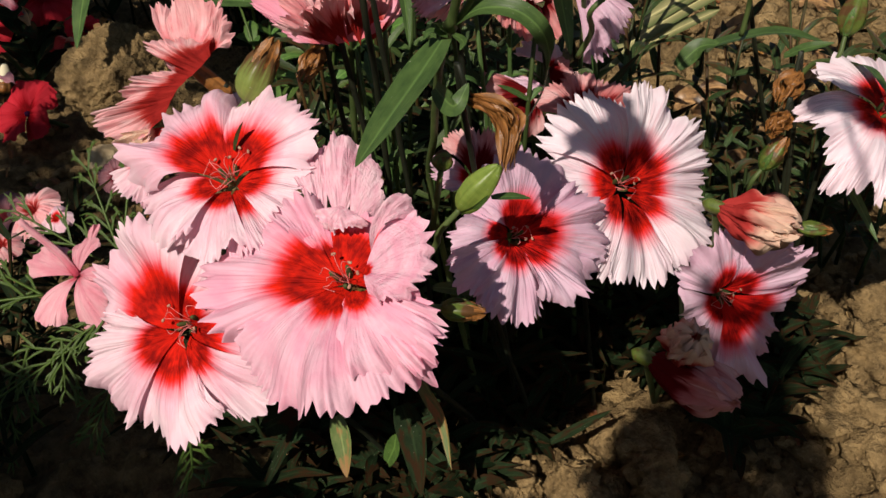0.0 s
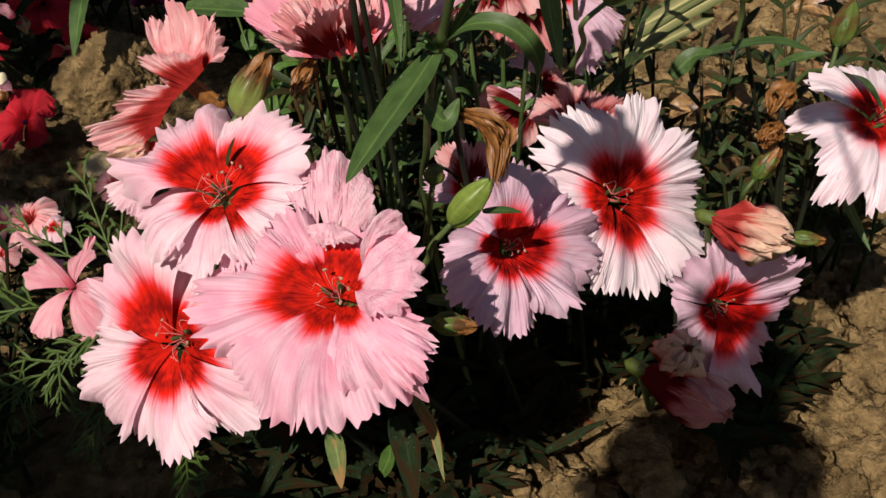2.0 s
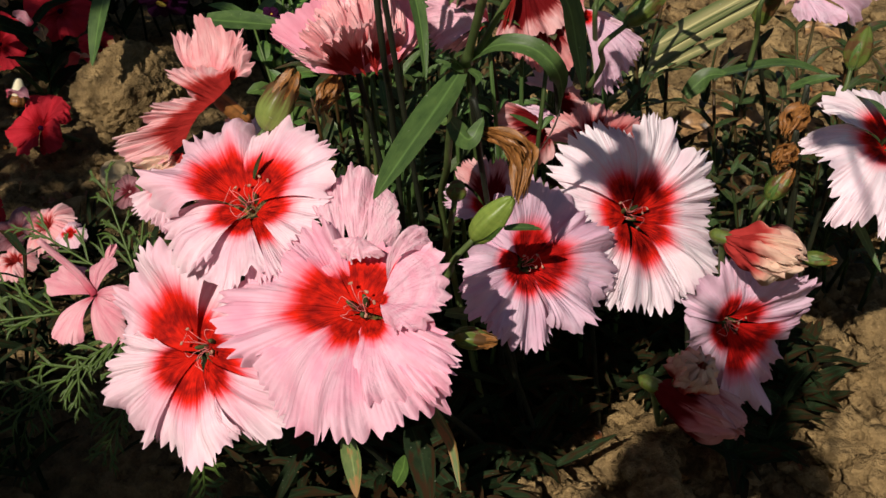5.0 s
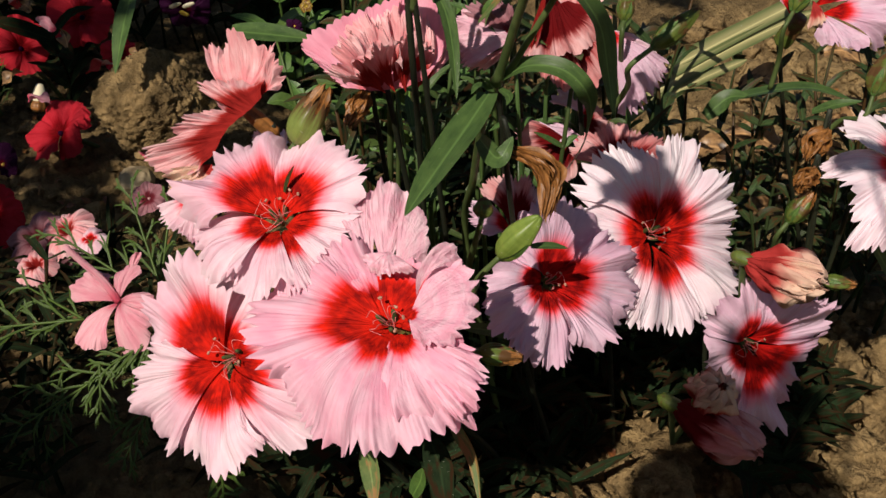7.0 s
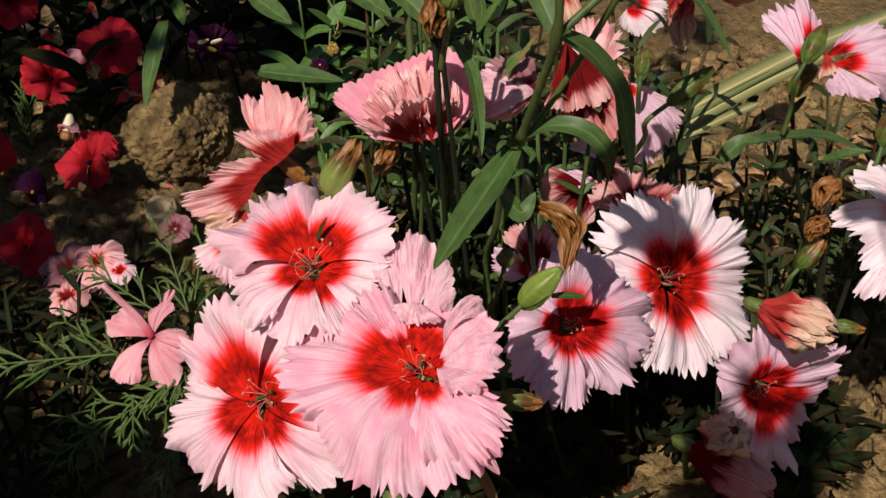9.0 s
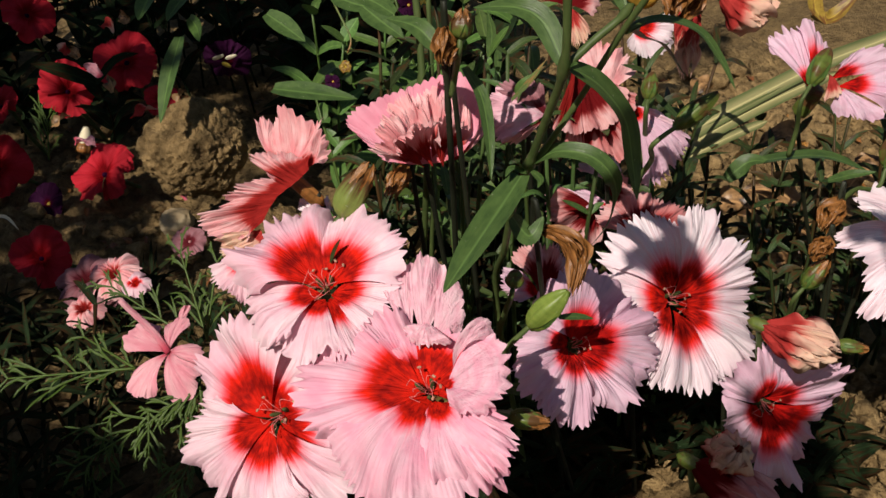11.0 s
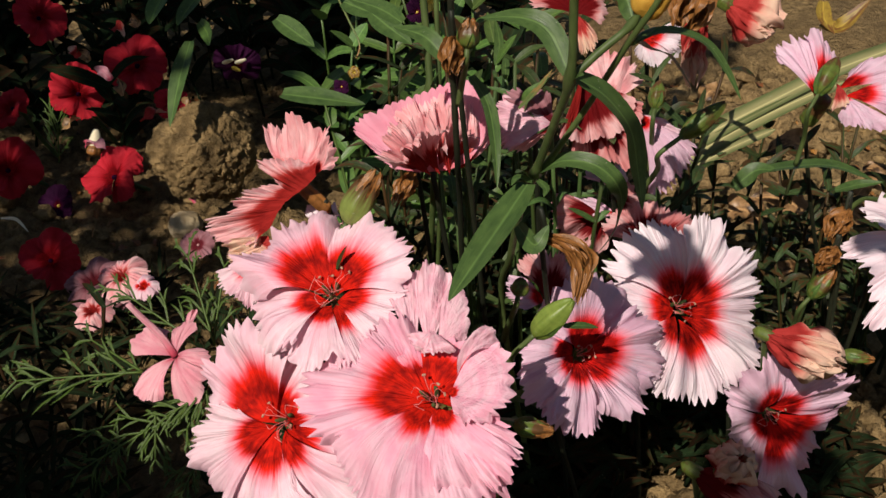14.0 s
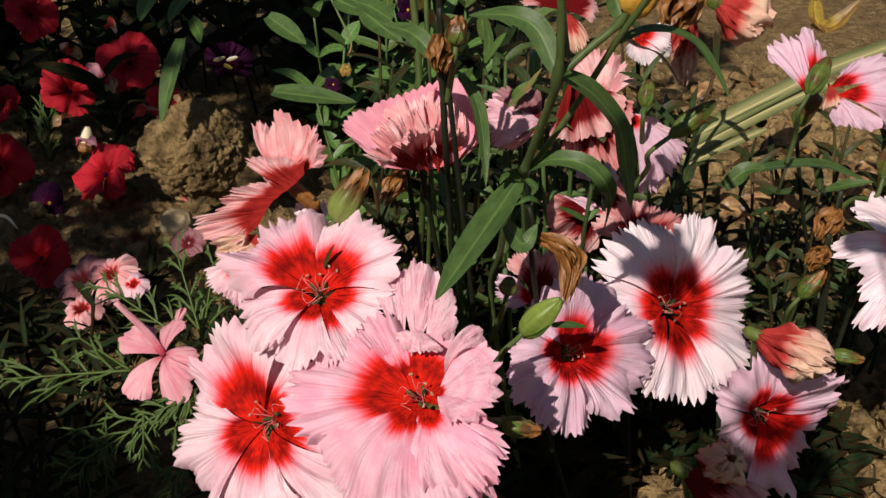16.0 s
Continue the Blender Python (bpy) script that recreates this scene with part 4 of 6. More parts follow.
bloom((0.0549, 0.2481, 0.1148), (0.0, -0.7, 0.7), [
    ((0.0563, 0.2556, 0.1233), (0.0692, 0.2550, 0.1226), dict(base=(0.0679, 0.2510, 0.1180), crown=1.11, mat=BLUSH, eye=0.5, teeth=8)),
    ((0.0539, 0.2471, 0.1129), (0.0570, 0.2515, 0.1179), dict(base=(0.0668, 0.2467, 0.1124), crown=1.17, mat=LILAC, eye=0.5, teeth=7)),
    ((0.0488, 0.2504, 0.1179), (0.0499, 0.2422, 0.1085), dict(base=(0.0616, 0.2465, 0.1134), crown=1.13, eye=0.95, teeth=7, ruffle=0.25)),
    ((0.0499, 0.2425, 0.1084), (0.0629, 0.2402, 0.1058), dict(base=(0.0616, 0.2462, 0.1127), crown=1.03, eye=0.95, teeth=7, ruffle=0.25)),
    ((0.0700, 0.2539, 0.1206), (0.0712, 0.2461, 0.1117), dict(base=(0.0650, 0.2506, 0.1168), crown=0.95, eye=0.9, teeth=7, ruffle=0.25)),
], WINE, 0.02, 12, "pink dianthus bloom half hidden among leaves and stems", (0.06, 0.29, 0.0), hearted=False, cupped=False, ruffle=0.16, twist=0.06)
bloom((0.0721, 0.2309, 0.1102), (0.2, -0.5, 0.8), [
    ((0.0609, 0.2279, 0.1188), (0.0691, 0.2380, 0.1193), dict(crown=1.08)),
    ((0.0675, 0.2381, 0.1196), (0.0792, 0.2424, 0.1175), dict(crown=1.08)),
    ((0.0784, 0.2422, 0.1172), (0.0884, 0.2406, 0.1087), dict(crown=1.05)),
], WINE, 0.02, 13, "red-pink dianthus bloom behind a white one", (0.09, 0.28, 0.0), hearted=False, cupped=False)
bloom((0.0442, 0.2053, 0.1094), (0.1, -0.8, 0.6), [
    ((0.0371, 0.2055, 0.1192), (0.0449, 0.2134, 0.1198), dict(crown=1.08)),
    ((0.0442, 0.2133, 0.1198), (0.0524, 0.2135, 0.1147), dict(crown=1.08)),
    ((0.0363, 0.1969, 0.1120), (0.0362, 0.2039, 0.1185), dict(crown=1.1, mat=LILAC)),
], WINE, 0.02, 14, "red dianthus bloom behind a green bud", (0.05, 0.25, 0.0), hearted=False, cupped=False)
bloom((-0.0126, 0.2162, 0.1230), (-0.1, -0.5, 0.85), [
    ((-0.0198, 0.2192, 0.1274), (-0.0154, 0.2250, 0.1290), dict(crown=1.05, mat=WHITE)),
    ((-0.0181, 0.2265, 0.1280), (-0.0112, 0.2261, 0.1261), dict(crown=1.1, mat=WHITE)),
    ((-0.0141, 0.2127, 0.1273), (-0.0083, 0.2131, 0.1272), dict(crown=1.1)),
], SALMON, 0.018, 15, "small white and red dianthus bloom behind another", (0.0, 0.25, 0.0), hearted=False, cupped=False)
bloom((-0.0312, 0.2139, 0.1153), (-0.5, -0.5, 0.7), [
    ((-0.0426, 0.2160, 0.1126), (-0.0381, 0.2071, 0.1083), dict(crown=1.12, mat=BLUSH, cup=0.12)),
    ((-0.0375, 0.2064, 0.1110), (-0.0308, 0.2014, 0.1093), dict(crown=1.08, mat=BLUSH)),
    ((-0.0384, 0.2143, 0.1214), (-0.0396, 0.2116, 0.1166), dict(crown=1.08)),
], FADED, 0.018, 16, "wilting pale pink dianthus bloom with browned edges", (-0.01, 0.27, 0.0), hearted=False, cupped=False, ruffle=0.15)
bloom((0.1351, 0.2858, 0.1379), (0.3, -0.4, 0.85), [
    ((0.1155, 0.2886, 0.1454), (0.1273, 0.2963, 0.1510), dict(base=(0.1293, 0.2823, 0.1355), crown=1.12, eye=0.6, teeth=8)),
    ((0.1261, 0.2967, 0.1506), (0.1364, 0.2942, 0.1454), dict(base=(0.1306, 0.2841, 0.1359), crown=1.19, eye=1.15, teeth=7)),
    ((0.1404, 0.2904, 0.1408), (0.1617, 0.2926, 0.1383), dict(base=(0.1364, 0.2862, 0.1373), crown=1.27, eye=0.7, teeth=8)),
    ((0.1620, 0.2931, 0.1381), (0.1575, 0.2817, 0.1268), dict(base=(0.1387, 0.2855, 0.1353), crown=1.08, eye=0.7, teeth=8)),
    ((0.1521, 0.2777, 0.1260), (0.1365, 0.2786, 0.1306), dict(base=(0.1372, 0.2837, 0.1359), crown=0.96, eye=0.35, teeth=8)),
    ((0.1332, 0.2788, 0.1331), (0.1380, 0.2808, 0.1341), dict(base=(0.1350, 0.2851, 0.1394), crown=1.11, mat=FADED, eye=1.2, teeth=3, over=0.0)),
], LILAC, 0.021, 17, "lilac-pink dianthus bloom with parted petals", (0.17, 0.34, 0.0), hearted=False)
bloom((0.0768, 0.2916, 0.1528), (0.2, -0.5, 0.8), [
    ((0.0742, 0.2893, 0.1491), (0.0882, 0.2894, 0.1471), dict(crown=1.1)),
    ((0.0856, 0.2896, 0.1480), (0.0881, 0.2945, 0.1563), dict(crown=1.05)),
], WHITE, 0.02, 18, "white dianthus bloom in shade behind stems", (0.10, 0.36, 0.0), hearted=False, cupped=False)
bloom((0.0543, 0.2836, 0.1624), (0.1, -0.5, 0.8), [
    ((0.0399, 0.2835, 0.1643), (0.0529, 0.2945, 0.1699), dict(crown=1.1)),
    ((0.0606, 0.2740, 0.1565), (0.0557, 0.2721, 0.1538), dict(crown=1.05, mat=FADED)),
    ((0.0529, 0.2945, 0.1699), (0.0628, 0.2833, 0.1606), dict(crown=1.1)),
], WINE, 0.02, 19, "dark red dianthus bloom with one faded petal", (0.07, 0.36, 0.0), hearted=False, cupped=False)


# ---- buds and spent blooms ----
def bud(base, tip, radius, label, foot, mat=None, brown=False, seed=0, bracts=4):
    radius *= 0.82
    ob = thing("flower_bud", foot, label, "bud", "buds")
    pod(ob, base, tip, radius, mat or CALYX, "calyx", peak=0.42, blunt=0.12, ribs=0.10, crumple=0.10, seed=seed)
    b, t = np.array(base, float), np.array(tip, float)
    ax = unit(t - b)
    ln = np.linalg.norm(t - b)
    s1 = unit(np.cross(ax, (0.3, 0.4, 0.8)))
    s2 = np.cross(ax, s1)
    for k in range(bracts):
        a = 6.28 * k / bracts + 0.4 + seed
        d = math.cos(a) * s1 + math.sin(a) * s2
        leaf(ob, [b + d * radius * 0.3, b + d * radius * 1.05 + ax * ln * 0.3, b + d * radius * 1.2 + ax * ln * 0.62], radius * 0.7, d, BRIGHT, "bract", n=10, nu=5)
    if brown:
        for k in range(6):
            a = k * 1.05 + seed
            d = math.cos(a) * s1 + math.sin(a) * s2
            leaf(ob, [b + ax * ln * 0.62 + d * radius * 0.85, b + ax * ln * 0.88 + d * radius * 0.62, t + ax * ln * 0.10 + d * radius * 0.35], radius * 0.7, d, STRAW, "dry_tip", n=10, nu=5, wave=0.3, seed=seed + k)
    f = np.array(foot, float)
    stem(ob, [b + ax * ln * 0.05, b - ax * ln * 0.5, (b * 0.4 + f * 0.6), f], 0.0006, 0.0008, n=20)
    return ob


bud((0.0404, 0.1715, 0.1213), (0.0487, 0.1707, 0.1312), 0.0033, "plump green dianthus bud on a stem", (0.0318, 0.1785, 0.1043), mat=PODGREEN, seed=1, bracts=2)
bud((-0.0035, 0.1933, 0.1378), (0.0036, 0.1974, 0.1485), 0.0040, "green dianthus seed pod with a brown dry tip", (-0.0035, 0.2178, 0.1101), mat=PODBROWN, brown=True, seed=2, bracts=0)
bud((0.0370, 0.1831, 0.1243), (0.0379, 0.1853, 0.1281), 0.0022, "small round green dianthus bud", (0.0334, 0.2013, 0.0997), seed=3)
bud((0.0774, 0.2203, 0.1482), (0.0881, 0.2233, 0.1562), 0.0027, "closed dianthus bud in grey-green bracts", (0.0712, 0.2338, 0.1279), seed=4)
bud((0.0727, 0.2348, 0.1502), (0.0739, 0.2384, 0.1566), 0.0022, "green dianthus bud among leaves", (0.0738, 0.2435, 0.1285), seed=5)
bud((0.1277, 0.2783, 0.1379), (0.1336, 0.2841, 0.1475), 0.0034, "green dianthus bud in front of lilac petals", (0.1262, 0.2845, 0.1120), seed=6)
bud((0.1434, 0.2505, 0.1229), (0.1473, 0.2539, 0.1338), 0.0036, "green dianthus bud with a reddish tip", (0.1357, 0.2605, 0.1071), seed=7)
bud((0.1194, 0.2310, 0.0950), (0.1244, 0.2313, 0.1032), 0.0030, "spent dianthus pod with dry brown petals", (0.1173, 0.2400, 0.0745), brown=True, seed=8)
bud((0.1269, 0.2204, 0.0832), (0.1347, 0.2185, 0.0828), 0.0022, "thin green pod with a dry tip", (0.1227, 0.2273, 0.0714), brown=True, seed=9)
bud((0.0260, 0.1936, 0.1799), (0.0267, 0.1945, 0.1857), 0.0026, "green pod with dry brown remains", (0.0233, 0.2019, 0.1642), brown=True, seed=10)
bud((0.0360, 0.1559, 0.1091), (0.0439, 0.1551, 0.1080), 0.0024, "small yellow-green pod under the blooms", (0.0364, 0.1757, 0.0945), brown=True, seed=11)


def spent(base, tip, radius, mat, label, foot, seed, folds=5, name="spent_flower", crumple=0.55):
    """A closed, wilting bloom: a crumpled roll with loose petal ends."""
    ob = thing(name, foot, label, "spent flower", "spent blooms")
    pod(ob, base, tip, radius, mat, "rolled_petals", peak=0.62, blunt=0.25, ribs=0.10, crumple=crumple, seed=seed, n=34, nu=44)
    rng = random.Random(seed)
    b, t = np.array(base, float), np.array(tip, float)
    ax, ln = unit(t - b), np.linalg.norm(t - b)
    s1 = unit(np.cross(ax, (0.3, 0.4, 0.8)))
    s2 = np.cross(ax, s1)
    for k in range(folds):
        a = 6.28 * k / folds + rng.uniform(-0.4, 0.4)
        d = math.cos(a) * s1 + math.sin(a) * s2
        e = np.cross(ax, d)
        q = t + ax * ln * rng.uniform(-0.12, 0.08) + d * radius * rng.uniform(0.4, 0.9)
        petal(ob, b + ax * ln * 0.1, q - e * radius * 0.75, q + e * radius * 0.75, d, mat, seed * 7 + k, crown=1.03, cup=0.16, ruffle=0.07, teeth=6, tooth=0.06, throat=0.0)
    pod(ob, b - ax * ln * 0.18, b + ax * ln * 0.3, radius * 0.34, CALYX, "calyx", blunt=0.6)
    f = np.array(foot, float)
    stem(ob, [b, b * 0.75 + f * 0.25, b * 0.4 + f * 0.6, f], 0.0008, 0.0010, n=20)
    return ob


def shrivelled(base, tip, radius, label, foot, seed, strands=26, bow=0.0, wide=1.6, mat=None):
    """A dried bloom: twisted brown strands hanging together."""
    rng = random.Random(seed)
    ob = thing("dried_flower", foot, label, "dried flower", "dried blooms")
    b, t = np.array(base, float), np.array(tip, float)
    ax, ln = unit(t - b), np.linalg.norm(t - b)
    s1 = unit(np.cross(ax, (0.3, 0.4, 0.8)))
    s2 = np.cross(ax, s1)
    for k in range(strands):
        a = 6.28 * k / strands + rng.uniform(-0.3, 0.3)
        pts = []
        for m in range(5):
            v = m / 4
            a += rng.uniform(-0.7, 1.0)
            r = radius * (0.25 + 1.0 * math.sin(math.pi * (0.1 + 0.75 * v))) * rng.uniform(0.6, 1.1)
            pts.append(b + ax * ln * v * rng.uniform(0.9, 1.06) + r * (math.cos(a) * s1 + math.sin(a) * s2) + np.array((bow * math.sin(math.pi * v), 0, bow * 0.5 * math.sin(math.pi * v))))
        d = unit(pts[2] - (b + t) / 2)
        leaf(ob, pts, radius * wide * rng.uniform(0.18, 0.5), d, mat or STRAW, "dry_petal", n=16, nu=6, wave=0.9, seed=seed + k, twist=rng.uniform(-1.2, 1.2), fold=0.5)
    f = np.array(foot, float)
    stem(ob, [b + ax * ln * 0.1, b - ax * ln * 0.2, b * 0.4 + f * 0.6, f], 0.0006, 0.0007, SHADESTEM, n=16)
    return ob


spent((0.1011, 0.2064, 0.0989), (0.1161, 0.1956, 0.0979), 0.0046, FADED, "wilted red and cream dianthus bloom rolled shut", (0.12, 0.25, 0.0), 21, crumple=0.85)
spent((0.0822, 0.1854, 0.0708), (0.0988, 0.1724, 0.0678), 0.0050, WINE, "wilted dark red dianthus bloom drooping over soil", (0.10, 0.25, 0.0), 22)
spent((0.0878, 0.1810, 0.0748), (0.0905, 0.1740, 0.0851), 0.0044, FADED, "curled pink and cream wilted petals", (0.10, 0.25, 0.0), 23, folds=4)
shrivelled((0.0431, 0.1814, 0.1410), (0.0500, 0.1717, 0.1300), 0.0020, "dry orange-brown shrivelled dianthus bloom", (0.055, 0.24, 0.0), 24, strands=22, bow=0.0042, wide=1.9)
shrivelled((0.0788, 0.2211, 0.1783), (0.0772, 0.2110, 0.1650), 0.0022, "shrivelled red dianthus bloom hanging down", (0.0757, 0.2335, 0.1826), 25, strands=18, wide=2.4, mat=FADED)
spent((0.0811, 0.2028, 0.1864), (0.0914, 0.2008, 0.1813), 0.0044, FADED, "wilted pink dianthus bloom with cream ends", (0.0748, 0.2303, 0.1874), 26)
shrivelled((0.1296, 0.2436, 0.1163), (0.1233, 0.2358, 0.1114), 0.0024, "small dry brown bloom", (0.14, 0.26, 0.0), 28)
shrivelled((0.1252, 0.2344, 0.1086), (0.1193, 0.2282, 0.1067), 0.0020, "small dry brown bloom", (0.14, 0.26, 0.0), 31)
shrivelled((0.0229, 0.1955, 0.1818), (0.0230, 0.1917, 0.1750), 0.0020, "dry brown bloom remains on a dark stem", (0.03, 0.23, 0.06), 29)
shrivelled((0.0104, 0.2165, 0.1408), (0.0068, 0.2076, 0.1356), 0.0018, "dry brown bloom among stems", (0.02, 0.25, 0.0), 30)

shrivelled((0.0746, 0.1979, 0.1916), (0.0704, 0.1912, 0.1843), 0.0030, "dark brown dried bloom on a bent stem", (0.0713, 0.2108, 0.1946), 33)
petals = thing("yellow_bud", (0.0602, 0.1687, 0.1989), "orange-yellow flower bud on a green stem", "bud")
pod(petals, (0.0587, 0.1726, 0.1936), (0.0632, 0.1689, 0.1988), 0.0034, AMBER, "bud_body", ribs=0.08, crumple=0.2)

# ---- stems and leaves of the clump ----
SKYWARD = (-0.2, -0.5, 0.85)
plant = thing("dianthus_plant", FOOT, "branching green dianthus stem with long narrow leaves", "plant")
stem(plant, [FOOT, (0.0329, 0.2311, 0.0873), (0.0352, 0.2077, 0.1213), (0.0378, 0.1925, 0.1431), (0.0406, 0.1880, 0.1532)], 0.0009, 0.0009, n=30)
stem(plant, [(0.0406, 0.1880, 0.1532), (0.0437, 0.1788, 0.1672), (0.0464, 0.1676, 0.1818), (0.0464, 0.1625, 0.1973), (0.0456, 0.1564, 0.2134)], 0.0009, 0.0008, n=30, knots=(0.0, 0.5))
stem(plant, [(0.0422, 0.1884, 0.1537), (0.0511, 0.1808, 0.1718), (0.0573, 0.1716, 0.1874), (0.0613, 0.1674, 0.1958), (0.0643, 0.1654, 0.2041)], 0.0007, 0.0006, n=30, knots=(0.0,))
stem(plant, [(0.0464, 0.1676, 0.1818), (0.0519, 0.1695, 0.1865), (0.0576, 0.1704, 0.1914), (0.0603, 0.1683, 0.1976)], 0.0008, 0.0007, n=20, knots=(0.66,))
stem(plant, [(0.0580, 0.1718, 0.1876), (0.0632, 0.1781, 0.1878), (0.0711, 0.1934, 0.1833), (0.0777, 0.2141, 0.1783)], 0.0008, 0.0006, n=20)
leaf(plant, [(0.0390, 0.1867, 0.1512), (0.0339, 0.1773, 0.1473), (0.0281, 0.1647, 0.1440), (0.0231, 0.1553, 0.1403)], 0.0078, (-0.4, -0.6, 0.7), fold=0.18, n=30)
leaf(plant, [(0.0409, 0.1882, 0.1535), (0.0471, 0.1852, 0.1575), (0.0542, 0.1831, 0.1568), (0.0591, 0.1833, 0.1504), (0.0587, 0.1866, 0.1397), (0.0542, 0.1934, 0.1278)], 0.0042, (-0.3, -0.4, 0.85), fold=0.3, n=34, twist=-0.5)
leaf(plant, [(0.0473, 0.1679, 0.1822), (0.0535, 0.1713, 0.1771), (0.0592, 0.1751, 0.1686), (0.0612, 0.1748, 0.1595), (0.0624, 0.1729, 0.1518)], 0.0054, (0.3, -0.6, 0.75), fold=0.25, n=32)
leaf(plant, [(0.0463, 0.1681, 0.1827), (0.0426, 0.1737, 0.1891), (0.0373, 0.1766, 0.1911), (0.0293, 0.1820, 0.1897)], 0.0048, (-0.2, -0.6, 0.8), fold=0.25, n=28)
leaf(plant, [(0.0580, 0.1717, 0.1916), (0.0565, 0.1736, 0.1953), (0.0528, 0.1749, 0.1981)], 0.004, SKYWARD)
leaf(plant, [(0.0583, 0.1722, 0.1883), (0.0623, 0.1812, 0.1833), (0.0682, 0.1906, 0.1786), (0.0756, 0.2023, 0.1677)], 0.0026, SKYWARD)
leaf(plant, [(0.0400, 0.1870, 0.1516), (0.0369, 0.1855, 0.1534), (0.0354, 0.1827, 0.1527)], 0.0018, SKYWARD, n=10)
leaf(plant, [(0.0412, 0.1873, 0.1519), (0.0430, 0.1829, 0.1519), (0.0423, 0.1801, 0.1512)], 0.0016, SKYWARD, n=10)
dark = thing("dianthus_plant", (0.02, 0.26, 0.0), "dark upright dianthus stem with narrow leaves", "plant")
stem(dark, [(0.02, 0.26, 0.0), (0.0216, 0.2254, 0.1200), (0.0224, 0.2066, 0.1482), (0.0223, 0.2010, 0.1712), (0.0224, 0.1980, 0.1884), (0.0227, 0.1946, 0.2030)], 0.0008, 0.0007, SHADESTEM, n=34, knots=(0.62,))
leaf(dark, [(0.0261, 0.2052, 0.1698), (0.0300, 0.2013, 0.1644), (0.0317, 0.1943, 0.1577), (0.0323, 0.1876, 0.1497)], 0.0034, (0.4, -0.6, 0.7), n=26)
leaf(dark, [(0.0215, 0.1931, 0.1776), (0.0165, 0.1972, 0.1816), (0.0093, 0.2026, 0.1822)], 0.0044, SKYWARD, n=24)
leaf(dark, [(0.0080, 0.2297, 0.1755), (0.0017, 0.2360, 0.1774), (-0.0078, 0.2418, 0.1789)], 0.005, SKYWARD, n=20)

tall = thing("dianthus_plant", (0.0, 0.30, 0.0), "upright olive-green dianthus stems behind a bloom", "plant")
stem(tall, [(0.0, 0.30, 0.0), (0.0130, 0.2518, 0.1321), (0.0134, 0.2414, 0.1506), (0.0129, 0.2426, 0.1651), (0.0119, 0.2452, 0.1823)], 0.0010, 0.0010, n=26, knots=(0.55,))
stem(tall, [(0.004, 0.30, 0.0), (0.0148, 0.2537, 0.1313), (0.0154, 0.2454, 0.1491), (0.0154, 0.2467, 0.1639), (0.0150, 0.2494, 0.1813)], 0.0008, 0.0007, n=26)
leaf(tall, [(0.0124, 0.2425, 0.1526), (0.0150, 0.2387, 0.1579), (0.0176, 0.2342, 0.1617)], 0.0022, SKYWARD, n=14)
leaf(tall, [(0.0312, 0.2357, 0.1626), (0.0342, 0.2341, 0.1676), (0.0365, 0.2338, 0.1709)], 0.0028, SKYWARD, BRIGHT, n=14)
leaf(tall, [(0.0315, 0.2356, 0.1623), (0.0321, 0.2367, 0.1683), (0.0310, 0.2374, 0.1739)], 0.0026, SKYWARD, n=14)
leaf(tall, [(0.0371, 0.2304, 0.1522), (0.0414, 0.2271, 0.1580), (0.0455, 0.2262, 0.1642)], 0.0022, SKYWARD, SERE, n=16)
leaf(tall, [(0.0379, 0.2357, 0.1493), (0.0398, 0.2343, 0.1547), (0.0444, 0.2344, 0.1584)], 0.0034, SKYWARD, BRIGHT, n=16)
leaf(plant, [(0.0585, 0.1719, 0.1877), (0.0652, 0.1773, 0.1881), (0.0731, 0.1806, 0.1847), (0.0781, 0.1812, 0.1788), (0.0815, 0.1803, 0.1726)], 0.0022, SKYWARD, n=30)
leaf(plant, [(0.0397, 0.1874, 0.1522), (0.0377, 0.1843, 0.1553), (0.0363, 0.1813, 0.1563)], 0.0020, SKYWARD, n=10)
leaf(plant, [(0.0468, 0.1675, 0.1815), (0.0479, 0.1652, 0.1833), (0.0488, 0.1643, 0.1838)], 0.0014, SKYWARD, n=10)
twig = thing("dry_twig", (-0.0357, 0.3884, 0.1373), "thin pale dry twig among dark leaves", "twig")
stem(twig, [(-0.0379, 0.3926, 0.1409), (-0.0320, 0.3838, 0.1326), (-0.0275, 0.3776, 0.1250), (-0.0288, 0.3747, 0.1200)], 0.0005, 0.0004, SERE, "twig_stalk", n=16, nu=6)

# ---- soil lumps ----
clod((-0.1252, 0.4458, 0.0472), 0.025, 3, squash=1.0, rough=0.2)
clod((-0.1412, 0.4447, 0.0063), 0.009, 5, name="stone", mat=STONE, label="small pale yellowish stone on the soil", category="stone", rough=0.2)

for k, (p, r) in enumerate((((0.0904, 0.2290, 0.0020), 0.010), ((0.0946, 0.2141, 0.0020), 0.009), ((0.0684, 0.2160, 0.0000), 0.008), ((0.0529, 0.2161, 0.0000), 0.007), ((0.1752, 0.2660, 0.0030), 0.012), ((0.1583, 0.2343, 0.0020), 0.011), ((0.1623, 0.2190, 0.0020), 0.010), ((0.0126, 0.2240, 0.0000), 0.006), ((0.1896, 0.2962, 0.0020), 0.009), ((0.2200, 0.5641, 0.0030), 0.012), ((0.1824, 0.6004, 0.0020), 0.010), ((0.2126, 0.4381, 0.0030), 0.013))):
    clod(p, r, 11 + k, squash=0.8, rough=0.55)


